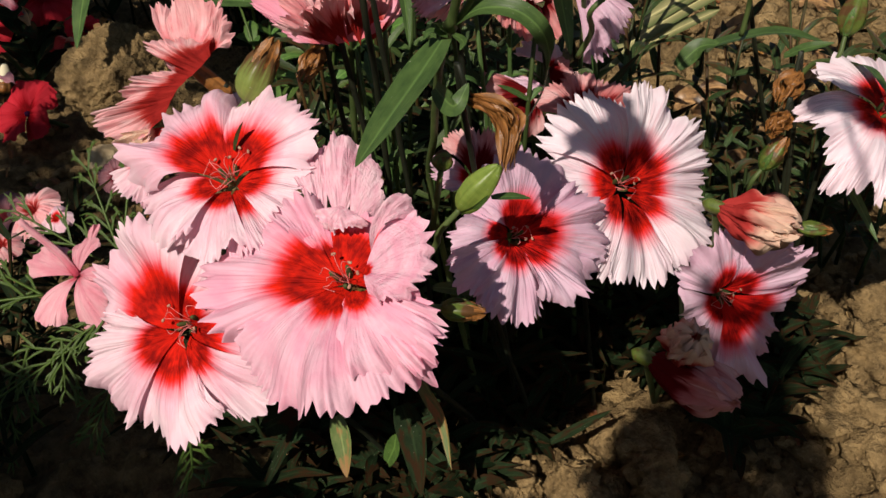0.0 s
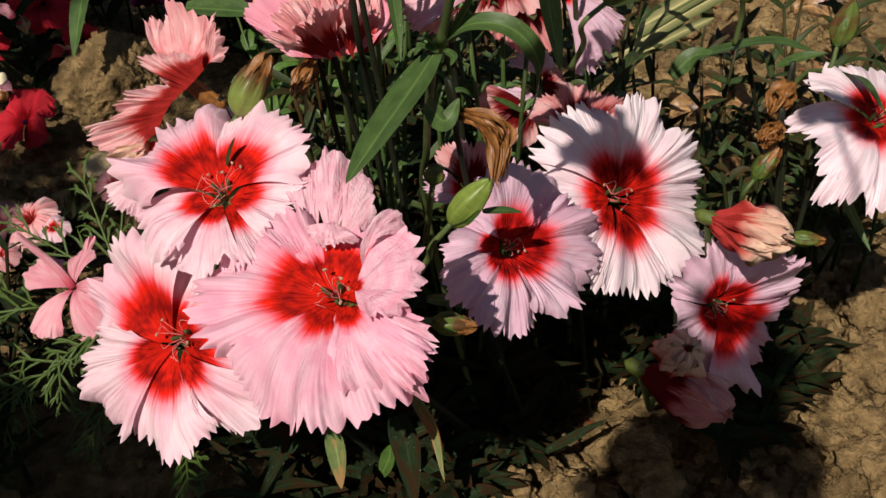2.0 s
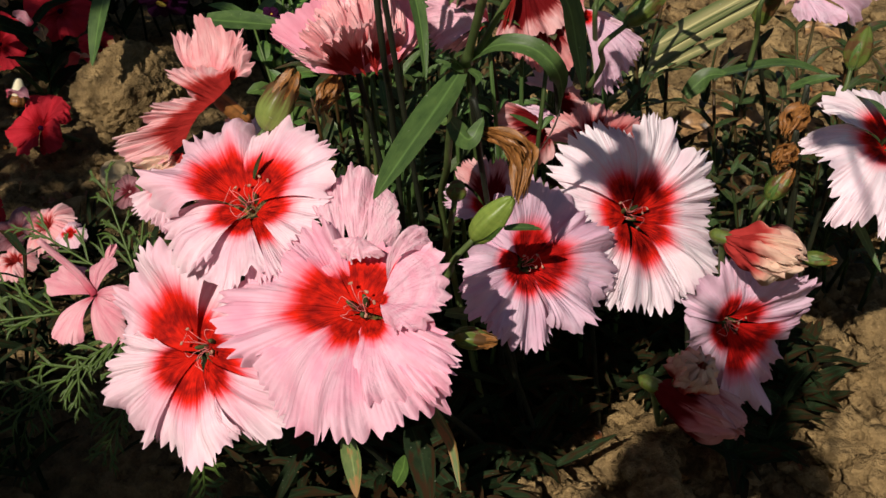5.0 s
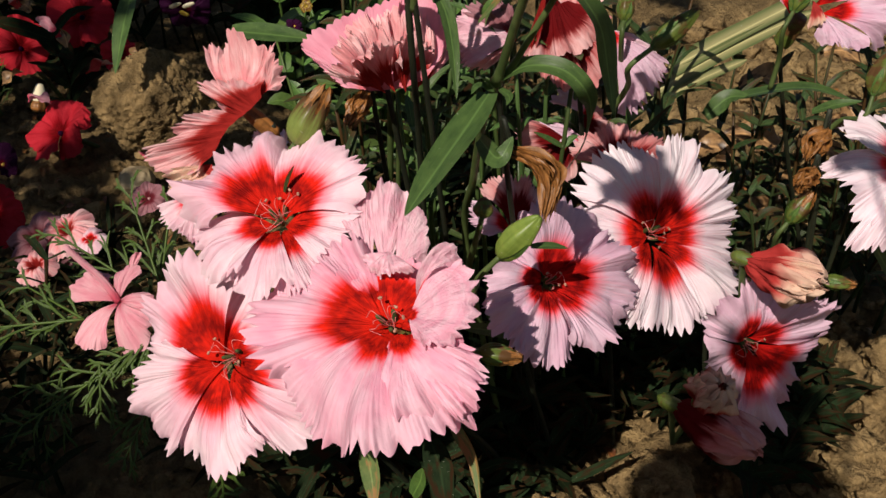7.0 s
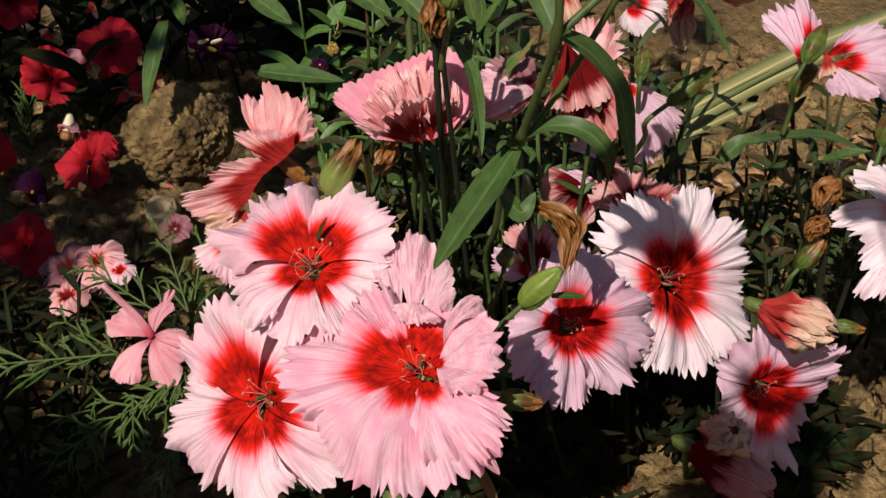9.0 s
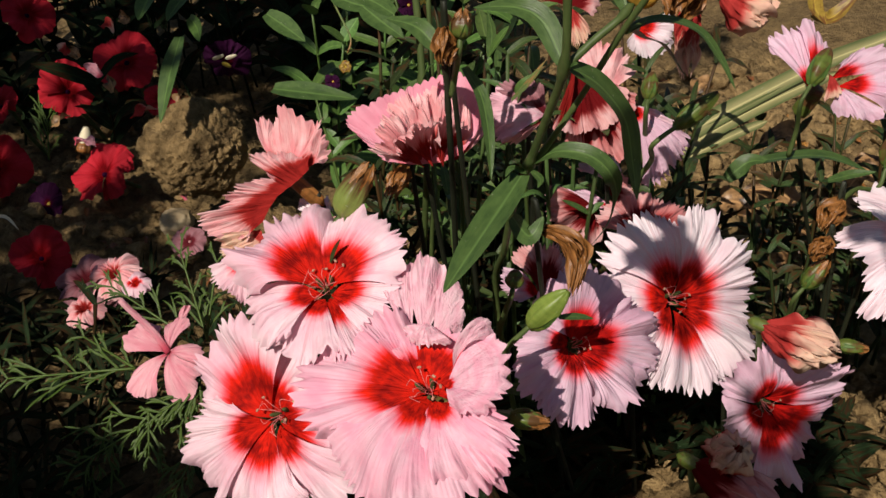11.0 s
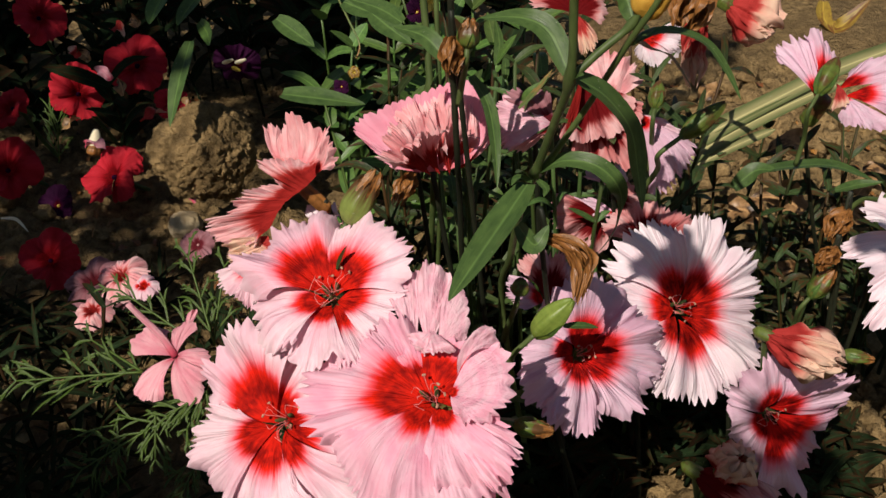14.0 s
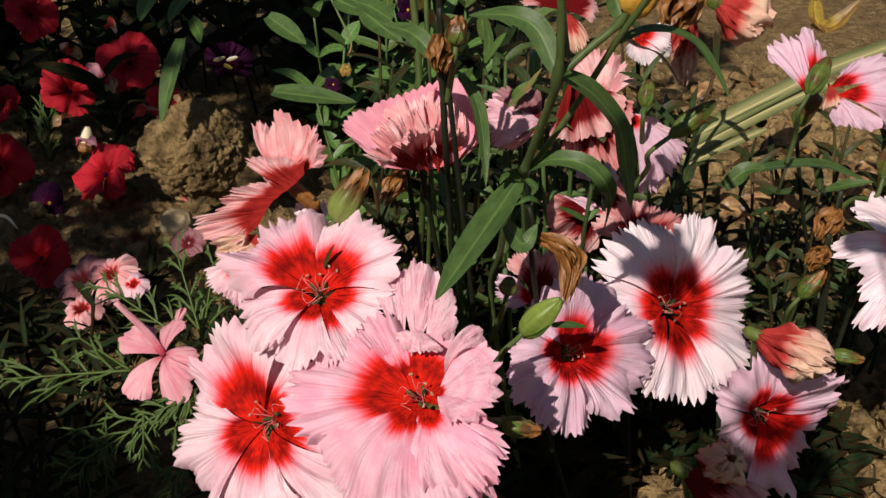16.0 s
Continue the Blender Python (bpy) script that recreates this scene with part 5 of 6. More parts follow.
# ---- flowers, leaves and fronds round the clump ----
def small_flower(centre, face, radius, mat, label, seed, petals=5, foot=None, name="bedding_flower", round_=True, tube=None, group="red bedding flowers", cup=0.1, gap=0.0):
    """A flower of broad rounded petals."""
    rng = random.Random(seed)
    c, n = np.array(centre, float), unit(face)
    ob = thing(name, foot or centre, label, "flower", group)
    x = unit(np.cross(n, (0.2, 0.9, 0.3)))
    y = np.cross(n, x)
    for k in range(petals):
        a = 6.28 * k / petals + rng.uniform(-0.2, 0.2)
        hw = math.pi / petals * (0.95 - gap)
        r = radius * rng.uniform(0.75, 0.95)
        up = n * radius * rng.uniform(0.0, 0.35)
        p1 = c + r * (math.cos(a - hw) * x + math.sin(a - hw) * y) + up
        p2 = c + r * (math.cos(a + hw) * x + math.sin(a + hw) * y) + up
        petal(ob, c, p1, p2, n, mat, seed * 13 + k, crown=1.22, cup=cup, ruffle=0.10, teeth=5, tooth=0.012, over=0.2)
    pod(ob, c - n * radius * 0.1, c + n * radius * 0.12, radius * 0.08, VIOLET if mat is CRIMSON else WINE if mat in (SALMON, BLUSH, MAUVE) else YELLOW, "flower_eye", n=6, nu=8, ribs=0)
    if foot:
        f = np.array(foot, float)
        stem(ob, [c - n * radius * 0.05, c - n * radius * 0.5, f * 0.6 + c * 0.4, f], 0.0012, 0.0014, n=14)
    return ob


REDFACE = (0.1, -0.75, 0.65)
for k, (p, r) in enumerate((
    ((-0.1942, 0.5505, 0.0603), 0.019), ((-0.2348, 0.5491, 0.0430), 0.018), ((-0.1911, 0.4813, 0.0175), 0.018),
    ((-0.2573, 0.4880, 0.0188), 0.017), ((-0.1868, 0.3844, 0.0179), 0.014), ((-0.2698, 0.5331, 0.0399), 0.014), ((-0.2793, 0.6089, 0.0747), 0.018), ((-0.1612, 0.5133, 0.0502), 0.010),
)):
    small_flower(p, (0.1 + 0.5 * math.sin(k * 2.3), -0.7, 0.6), r, CRIMSON, "crimson bedding flower with rounded petals low over soil", 60 + k, foot=(p[0] + 0.01, p[1] + 0.02, 0.0))
small_flower((-0.2278, 0.4801, 0.0001), REDFACE, 0.011, VIOLET, "dark purple bedding flower in shade", 71, group="")
for k, (x, r) in enumerate((((-0.1318, 0.3450, 0.0293), 0.0125), ((-0.1314, 0.3100, 0.0355), 0.008), ((-0.1501, 0.3550, 0.0187), 0.016), ((-0.1198, 0.3350, 0.0320), 0.007))):
    small_flower(x, (-0.1, -0.5, 0.85), r, (SALMON, SALMON, MAUVE, BLUSH)[k], "small pink and red flower close to the soil", 80 + k, petals=(7, 6, 6, 5)[k], group="pink flowers on the bed", cup=0.45, gap=0.15)
small_flower((-0.1168, 0.3950, 0.0211), REDFACE, 0.008, MAUVE, "small magenta flower above the soil", 84, group="")

small_flower((0.0092, 0.2919, 0.1636), REDFACE, 0.0030, YELLOW, "small orange-yellow flower behind stems", 86, group="")
small_flower((0.0045, 0.3024, 0.1583), REDFACE, 0.0042, VIOLET, "small dark purple flower behind stems", 87, group="")
small_flower((-0.0256, 0.3489, 0.1226), (-0.3, -0.7, 0.5), 0.0026, YELLOWED, "small yellow flower among green leaves", 88, group="", cup=0.3)
small_flower((-0.0391, 0.3915, 0.1020), REDFACE, 0.0034, VIOLET, "small purple flower among dark leaves", 89, group="")

# the pink tubular flower on the fronds
ph = thing("pink_flower", (-0.0652, 0.2266, 0.0771), "rose-pink five-petalled flower with a long tube", "flower")
phc = np.array((-0.0648, 0.2240, 0.0773))
for k, (a, b) in enumerate((
    ((-0.0766, 0.2203, 0.0702), (-0.0667, 0.2155, 0.0682)), ((-0.0632, 0.2141, 0.0677), (-0.0535, 0.2180, 0.0744)), ((-0.0785, 0.2269, 0.0762), (-0.0687, 0.2303, 0.0824)), ((-0.0655, 0.2297, 0.0828), (-0.0591, 0.2294, 0.0843)), ((-0.0572, 0.2243, 0.0797), (-0.0537, 0.2194, 0.0758)),
)):
    petal(ph, phc, a, b, (-0.2, -0.7, 0.7), ROSE, 300 + k, crown=1.2, cup=0.16, ruffle=0.07, teeth=4, tooth=0.015, over=0.10, twist=0.06)
stem(ph, [phc, (-0.0685, 0.2253, 0.0836), (-0.0731, 0.2258, 0.0892), (-0.0769, 0.2260, 0.0943)], 0.0012, 0.0009, ROSE, "flower_tube", n=14)
petal(ph, (-0.0626, 0.2300, 0.0809), (-0.0626, 0.2332, 0.0865), (-0.0595, 0.2337, 0.0870), (-0.2, -0.7, 0.7), ROSE, 309, crown=1.1, teeth=3, tooth=0.02)

# the violet pansy
pan = thing("pansy", (-0.1025, 0.4541, 0.0940), "dark violet pansy with a white and yellow face", "flower")
pc = np.array((-0.1025, 0.4537, 0.0933))
for k in range(5):
    a = 0.3 + 6.28 * k / 5
    d = [np.array((math.cos(t), -0.45 * math.sin(t), math.sin(t) * 0.9)) * 0.011 for t in (a - 0.62, a + 0.62)]
    petal(pan, pc, pc + d[0], pc + d[1], (0, -0.8, 0.5), VIOLET, 320 + k, teeth=4, tooth=0.01, over=0.15)
for k, (dx, dz) in enumerate(((-0.004, 0.004), (0.004, 0.004))):
    q = pc + np.array((dx * 0.8, -0.0055, dz * 0.6))
    pod(pan, q + np.array((-0.003, 0, -0.001)), q + np.array((0.003, 0, 0.001)), 0.0010, CREAM, "pale_marking", n=8, nu=10, ribs=0, flat=0.4)
q = pc + np.array((0, -0.004, -0.002))
pod(pan, q + np.array((-0.0022, 0, 0.001)), q + np.array((0.0022, 0, -0.001)), 0.0013, YELLOW, "yellow_marking", n=8, nu=10, ribs=0, flat=0.4)

# cream bud tip
tip = thing("cream_bud", (-0.2072, 0.4982, 0.0277), "cream-white flower bud above brown soil", "bud")
pod(tip, (-0.2078, 0.4982, 0.0278), (-0.2069, 0.5040, 0.0381), 0.0032, CREAM, "bud_body", ribs=0.03)
pod(tip, (-0.2085, 0.4961, 0.0241), (-0.2075, 0.4998, 0.0306), 0.0036, STRAW, "bud_base", ribs=0.1)


def frond(base, tip, label, seed, length=0.018, mat=None, sag=0.0, face=(-0.2, -0.6, 0.8), pairs=5, droop=0.0):
    """A feathery leaf: a midrib with thread-like branches that fork into needles."""
    rng = random.Random(seed)
    ob = thing("feathery_frond", base, label, "leaf", "feathery fronds")
    b, t = np.array(base, float), np.array(tip, float)
    mid = 0.5 * (b + t) + np.array((0, 0, sag))
    line = spline([b, mid, t], 40)
    stem(ob, [b, mid, t], 0.0005, 0.0003, FERN, "midrib", n=18, nu=6)
    ax = unit(t - b)
    sd = unit(np.cross(ax, face))

    def needle(p, d, ln, parent, name, w):
        tip_ = p + d * ln + np.array((0, 0, -droop * ln)) + np.array([rng.uniform(-0.16, 0.16) * ln for _ in range(3)])
        v, f, u = strip([p, p + d * ln * 0.55 + np.array((0, 0, 0.0004)), tip_], w, face, n=9, nu=3, shape="leaf", fold=0.5)
        return part(name, v, f, mat or FERN, parent, u)

    for k in range(pairs):
        i = int(4 + 35 * k / (pairs - 1))
        for s in (-1, 1):
            ln = length * (1 - 0.4 * (i / 40)) * rng.uniform(0.7, 1.6)
            w = unit(ax * rng.uniform(0.9, 2.2) + s * sd + np.array((0, 0, rng.uniform(-0.3, 0.4))))
            p = line[min(39, i + rng.choice((0, 1, 2)))]
            lf = needle(p, w, ln, ob, "leaflet", 0.0008)
            across = unit(np.cross(w, face))
            for m in range(rng.choice((1, 2, 2, 3))):
                d = unit(w + (0.45 if m % 2 else -0.45) * rng.uniform(0.6, 1.3) * across + np.array((0, 0, rng.uniform(-0.2, 0.3))))
                needle(p + w * ln * (0.40 + 0.14 * m), d, ln * rng.uniform(0.28, 0.5), lf, "needle", 0.0008)
    return ob


GREENFROND = "green feathery frond with thread-like leaflets"
frond((-0.0746, 0.2214, 0.0732), (-0.1125, 0.2176, 0.0720), GREENFROND, 1, 0.014, pairs=6)
frond((-0.0753, 0.2222, 0.0728), (-0.0924, 0.2298, 0.0786), GREENFROND, 22, 0.010, pairs=3)
frond((-0.0693, 0.2216, 0.0563), (-0.0960, 0.2120, 0.0430), GREENFROND, 3, 0.012, pairs=5)
frond((-0.0731, 0.2206, 0.0591), (-0.0723, 0.2119, 0.0475), GREENFROND, 4, 0.010, pairs=4)
frond((-0.0578, 0.2387, 0.0709), (-0.0671, 0.2540, 0.0937), GREENFROND, 5, 0.013, pairs=5, droop=0.35)
frond((-0.0585, 0.2403, 0.0719), (-0.0558, 0.2534, 0.0910), GREENFROND, 9, 0.010, pairs=4, droop=0.35)
frond((-0.0655, 0.2415, 0.0710), (-0.0904, 0.2510, 0.0834), GREENFROND, 6, 0.011, pairs=5)
frond((-0.0551, 0.2166, 0.0701), (-0.0593, 0.2093, 0.0616), GREENFROND, 8, 0.009, pairs=4)
frond((-0.0545, 0.2167, 0.0701), (-0.0521, 0.2103, 0.0623), GREENFROND, 18, 0.009, pairs=4)
frond((-0.0545, 0.2157, 0.0704), (-0.0656, 0.2115, 0.0645), GREENFROND, 19, 0.010, pairs=4)
frond((-0.1924, 0.4255, 0.0515), (-0.1896, 0.4278, 0.0718), "small bright feathery seedling on the soil", 10, 0.016)
frond((-0.0354, 0.1976, 0.0406), (-0.0316, 0.1839, 0.0411), GREENFROND, 11, 0.012)
frond((-0.0951, 0.2406, 0.0415), (-0.1037, 0.2259, 0.0182), GREENFROND, 12, 0.016)
frond((-0.0575, 0.2123, 0.0502), (-0.0643, 0.2030, 0.0385), GREENFROND, 13, 0.010)


def loose_leaf(points, width, mat, label, face=SKYWARD, **more):
    ob = thing("leaf_blade", points[0], label, "leaf", "single leaves")
    leaf(ob, points, width, face, mat, "blade", **more)
    return ob


DARKLEAF = "long dark green leaf"
loose_leaf([(-0.0549, 0.3489, 0.1143), (-0.0386, 0.3452, 0.1135), (-0.0213, 0.3433, 0.1117)], 0.0095, LEAF, "broad grey-green leaf lying flat", (0, -0.4, 0.9))
loose_leaf([(-0.1218, 0.4449, 0.1071), (-0.1244, 0.4277, 0.0930), (-0.1261, 0.4103, 0.0763)], 0.010, LEAF, DARKLEAF, (-0.3, -0.8, 0.5))
loose_leaf([(-0.1337, 0.4561, 0.1291), (-0.1364, 0.4469, 0.1233), (-0.1380, 0.4379, 0.1176)], 0.011, BRIGHT, DARKLEAF, (-0.3, -0.8, 0.5))
loose_leaf([(-0.1172, 0.4565, 0.1274), (-0.1218, 0.4472, 0.1217), (-0.1246, 0.4385, 0.1167)], 0.009, LEAF, DARKLEAF, (-0.3, -0.8, 0.5))
loose_leaf([(-0.1172, 0.4498, 0.1154), (-0.1120, 0.4426, 0.1119), (-0.1093, 0.4348, 0.1078)], 0.007, BRIGHT, DARKLEAF, (-0.3, -0.8, 0.5))
loose_leaf([(-0.0702, 0.4138, 0.1262), (-0.0602, 0.4065, 0.1218), (-0.0510, 0.3992, 0.1176)], 0.009, LEAF, DARKLEAF)
loose_leaf([(-0.0348, 0.3897, 0.1395), (-0.0248, 0.3846, 0.1372), (-0.0127, 0.3803, 0.1359)], 0.010, LEAF, DARKLEAF)
loose_leaf([(-0.0126, 0.3191, 0.1536), (-0.0062, 0.3132, 0.1503), (0.0018, 0.3070, 0.1463)], 0.008, LEAF, DARKLEAF)
loose_leaf([(0.1157, 0.3063, 0.0991), (0.1276, 0.2890, 0.1096), (0.1356, 0.2757, 0.1155), (0.1423, 0.2602, 0.1176)], 0.0052, LEAF, "long green leaf over bare soil", (0, -0.5, 0.85))
loose_leaf([(0.1323, 0.2628, 0.1133), (0.1373, 0.2594, 0.1167), (0.1438, 0.2574, 0.1185)], 0.0034, LEAF, DARKLEAF, (0, -0.5, 0.85))
loose_leaf([(0.1108, 0.2981, 0.0975), (0.1175, 0.2977, 0.1040), (0.1240, 0.2944, 0.1055)], 0.006, LEAF, DARKLEAF, (0.3, -0.5, 0.8))
loose_leaf([(0.1445, 0.2507, 0.1155), (0.1463, 0.2382, 0.1180), (0.1473, 0.2248, 0.1152)], 0.0035, LEAF, "narrow green leaf across a white bloom", (0.3, -0.5, 0.8))
loose_leaf([(0.1421, 0.2350, 0.0903), (0.1454, 0.2292, 0.0845), (0.1493, 0.2219, 0.0763)], 0.0028, LEAF, DARKLEAF)
loose_leaf([(0.1404, 0.3271, 0.1456), (0.1458, 0.3231, 0.1457), (0.1547, 0.3242, 0.1548)], 0.006, YELLOWED, "yellowed leaf on the soil", (0, -0.5, 0.85))
loose_leaf([(0.1413, 0.3309, 0.1523), (0.1404, 0.3241, 0.1483), (0.1426, 0.3177, 0.1448)], 0.005, YELLOWED, "yellowed leaf on the soil", (0, -0.5, 0.85))
loose_leaf([(0.0280, 0.1767, 0.0791), (0.0318, 0.1687, 0.0773), (0.0348, 0.1624, 0.0745), (0.0359, 0.1539, 0.0684)], 0.0036, SERE, "thin folded leaf with pale dry edges", (-0.5, -0.7, 0.3), fold=0.8)
loose_leaf([(-0.0096, 0.1794, 0.0590), (-0.0040, 0.1808, 0.0610), (0.0023, 0.1815, 0.0618)], 0.007, SHADE, "short dull green leaf in shade", (0, -0.5, 0.85))
loose_leaf([(0.0057, 0.1917, 0.0514), (0.0076, 0.1849, 0.0479), (0.0088, 0.1776, 0.0436)], 0.005, SERE, "thin withering leaf in shade")
loose_leaf([(0.0234, 0.1856, 0.0594), (0.0259, 0.1797, 0.0535), (0.0273, 0.1709, 0.0431)], 0.007, SHADE, DARKLEAF)
loose_leaf([(0.0169, 0.1942, 0.0319), (0.0193, 0.1933, 0.0379), (0.0203, 0.1930, 0.0432)], 0.005, BRIGHT, "pale green leaf in shade")
loose_leaf([(0.0331, 0.1941, 0.0879), (0.0399, 0.1905, 0.0892), (0.0466, 0.1860, 0.0892)], 0.0032, LEAF, DARKLEAF)
loose_leaf([(0.0469, 0.1721, 0.1235), (0.0514, 0.1741, 0.1224), (0.0550, 0.1758, 0.1208)], 0.0018, LEAF, "thin dark bract beside a bud")
loose_leaf([(0.0369, 0.1840, 0.1424), (0.0406, 0.1768, 0.1414), (0.0436, 0.1791, 0.1450)], 0.0042, LEAF, "short curled green leaf", (-0.3, -0.8, 0.4))
loose_leaf([(-0.0040, 0.1800, 0.1330), (-0.0028, 0.1800, 0.1362), (-0.0012, 0.1800, 0.1392)], 0.0013, MIDLEAF, "thin green leaf standing in a bloom", (-0.6, -0.6, 0.4))
loose_leaf([(-0.0198, 0.1816, 0.1258), (-0.0167, 0.1803, 0.1271), (-0.0142, 0.1794, 0.1272)], 0.0018, BRIGHT, "thin green leaf under a bloom")

loose_leaf([(-0.1979, 0.3714, 0.0477), (-0.1887, 0.3681, 0.0488), (-0.1811, 0.3624, 0.0455)], 0.0016, CREAM, "thin white curled dry stalk", face=SKYWARD)
# striped strap leaves lying across the bed
for pts, w in (
    ([(0.1060, 0.3377, 0.0995), (0.1340, 0.3568, 0.1059), (0.1647, 0.3776, 0.1120), (0.1956, 0.3986, 0.1149), (0.2193, 0.4147, 0.1185)], 0.0078),
    ([(0.0863, 0.3203, 0.0878), (0.1040, 0.3323, 0.0954), (0.1261, 0.3474, 0.1013), (0.1484, 0.3625, 0.1054), (0.1697, 0.3770, 0.1075)], 0.0072),
    ([(0.1001, 0.3257, 0.0915), (0.1185, 0.3382, 0.0955), (0.1369, 0.3507, 0.0976)], 0.0046),
):
    loose_leaf(pts, w, BLADE, "pale striped strap-like leaf lying across the bed", (0.1, -0.6, 0.8), shape="blade", n=30, nu=11, wave=0.15)



# dead leaves on the soil
for pts, w in (
    ([(0.1268, 0.3672, 0.0541), (0.1335, 0.3646, 0.0554), (0.1401, 0.3620, 0.0507)], 0.0135),
    ([(0.1590, 0.3669, 0.0539), (0.1478, 0.3696, 0.0586), (0.1365, 0.3723, 0.0574)], 0.0135),
    ([(0.1638, 0.3945, 0.0717), (0.1552, 0.3934, 0.0740), (0.1466, 0.3922, 0.0703)], 0.0105),
    ([(0.1815, 0.3632, 0.0515), (0.1749, 0.3650, 0.0556), (0.1683, 0.3668, 0.0538)], 0.0090),
    ([(0.1855, 0.4068, 0.0797), (0.1928, 0.4041, 0.0810), (0.2002, 0.4014, 0.0762)], 0.0105),
    ([(0.1282, 0.4196, 0.0880), (0.1241, 0.4170, 0.0893), (0.1200, 0.4144, 0.0846)], 0.0090),
    ([(0.1813, 0.3736, 0.0582), (0.1851, 0.3753, 0.0623), (0.1890, 0.3771, 0.0605)], 0.0075),
    ([(0.1676, 0.3509, 0.0435), (0.1616, 0.3487, 0.0451), (0.1555, 0.3466, 0.0407)], 0.0120),
    ([(0.1393, 0.3445, 0.0394), (0.1445, 0.3418, 0.0406), (0.1497, 0.3390, 0.0358)], 0.0105),
    ([(0.1934, 0.3758, 0.0597), (0.1897, 0.3807, 0.0658), (0.1860, 0.3855, 0.0659)], 0.0105),
):
    dl = thing("dead_leaf", pts[0], "curled dead brown leaf on dry soil", "leaf", "dead leaves")
    leaf(dl, pts, w, SKYWARD, DEAD, "blade", n=16, wave=0.5, fold=0.4, seed=int(w * 1e4))


# dry scraps among the red flowers
for k, (a, b) in enumerate((
    ((-0.2149, 0.5206, 0.0756), (-0.2227, 0.5243, 0.0793)),
    ((-0.2087, 0.5190, 0.0740), (-0.2171, 0.5222, 0.0772)),
    ((-0.1943, 0.5104, 0.0654), (-0.2056, 0.5155, 0.0705)),
    ((-0.1862, 0.5035, 0.0585), (-0.1911, 0.5104, 0.0654)),
    ((-0.1740, 0.4922, 0.0472), (-0.1595, 0.4959, 0.0509)),
    ((-0.1491, 0.4991, 0.0541), (-0.1439, 0.5039, 0.0589)),
    ((-0.2047, 0.4821, 0.0371), (-0.1923, 0.4801, 0.0351)),
    ((-0.2198, 0.4882, 0.0432), (-0.2091, 0.4936, 0.0486)),
    ((-0.1979, 0.5335, 0.0885), (-0.1901, 0.5298, 0.0848)),
    ((-0.1828, 0.5342, 0.0892), (-0.1880, 0.5379, 0.0929)),
    ((-0.1398, 0.4583, 0.0133), (-0.1351, 0.4610, 0.0160)),
    ((-0.1516, 0.4489, 0.0039), (-0.1390, 0.4515, 0.0065)),
)):
    a, b = np.array(a), np.array(b)
    scrap = thing("dry_scrap", tuple(a), "curled pale dry scrap of petal on the bed", "dry petal", "dry scraps")
    leaf(scrap, [a, 0.5 * (a + b) + np.array((0.001, 0, 0.002)), b], 0.006, SKYWARD, (FADED, DEAD, ROSE, DEAD)[k % 4], "petal", n=14, nu=7, wave=0.8, fold=0.6, seed=k, twist=0.8)

# ---- the dark undergrowth of the clump ----
def tuft(name, label, count, place, mat, seed, ln=(0.014, 0.034), wd=(0.0018, 0.0038), category="foliage"):
    """Many narrow leaves in pairs on thin stalks, as one mesh."""
    rng = random.Random(seed)
    verts, faces, uvs = [], [], []

    def add(v, f, u):
        o = len(verts)
        faces.extend(tuple(q + o for q in ff) for ff in f)
        verts.extend(v)
        uvs.extend(u)

    for _ in range(count):
        foot, top = place(rng)
        foot, top = np.array(foot), np.array(top)
        mid = 0.5 * (foot + top) + np.array((rng.uniform(-0.006, 0.006), rng.uniform(-0.006, 0.006), 0))
        add(*tube_data([foot, mid, top], 0.0009, 0.0006, n=6, nu=5))
        line = spline([foot, mid, top], 12)
        a = rng.uniform(0, 6.28)
        for k in range(3, 12, 2):
            a += 1.4
            for s in (0, math.pi):
                t = a + s + rng.uniform(-0.4, 0.4)
                d = np.array((math.cos(t), math.sin(t), rng.uniform(0.35, 1.0)))
                d = unit(d) * rng.uniform(*ln)
                p = line[k]
                dr = np.array((0, 0, -rng.uniform(0.0, 0.35) * np.linalg.norm(d)))
                add(*strip([p, p + d * 0.5, p + d + dr], rng.uniform(*wd), (-0.1 * d[0], -0.5, 0.8), n=7, nu=3, fold=0.3))
    ob = part(name, verts, faces, mat, None, uvs)
    return tagged(ob, label, category, kind="stuff")


def under_clump(rng):
    x, y = rng.uniform(-0.02, 0.16), rng.uniform(0.215, 0.34)
    if y < 0.26 and x > 0.04:
        y += 0.045
    if x > 0.105:
        x -= 0.06
    h = rng.uniform(0.02, 0.05) if y < 0.265 else rng.uniform(0.03, 0.085)
    return (x, y, 0.0), (x + rng.uniform(-0.015, 0.015), y + rng.uniform(-0.03, 0.01), h)


def behind_clump(rng):
    x, y = rng.uniform(-0.02, 0.10), rng.uniform(0.27, 0.36)
    return (x, y, 0.0), (x + rng.uniform(-0.012, 0.012), y + rng.uniform(-0.03, 0.02), rng.uniform(0.10, 0.15))


def shoots(rng):
    x, y = rng.uniform(0.0, 0.085), rng.uniform(0.245, 0.29)
    return (x, y, 0.0), (x + rng.uniform(-0.012, 0.012), y + rng.uniform(-0.02, 0.01), rng.uniform(0.10, 0.158))


def far_left(rng):
    x, y = rng.uniform(-0.12, 0.03), rng.uniform(0.42, 0.62)
    if x < -0.04:
        y = rng.uniform(0.56, 0.72)
    return (x, y, 0.0), (x + rng.uniform(-0.02, 0.02), y + rng.uniform(-0.03, 0.03), rng.uniform(0.06, 0.14))


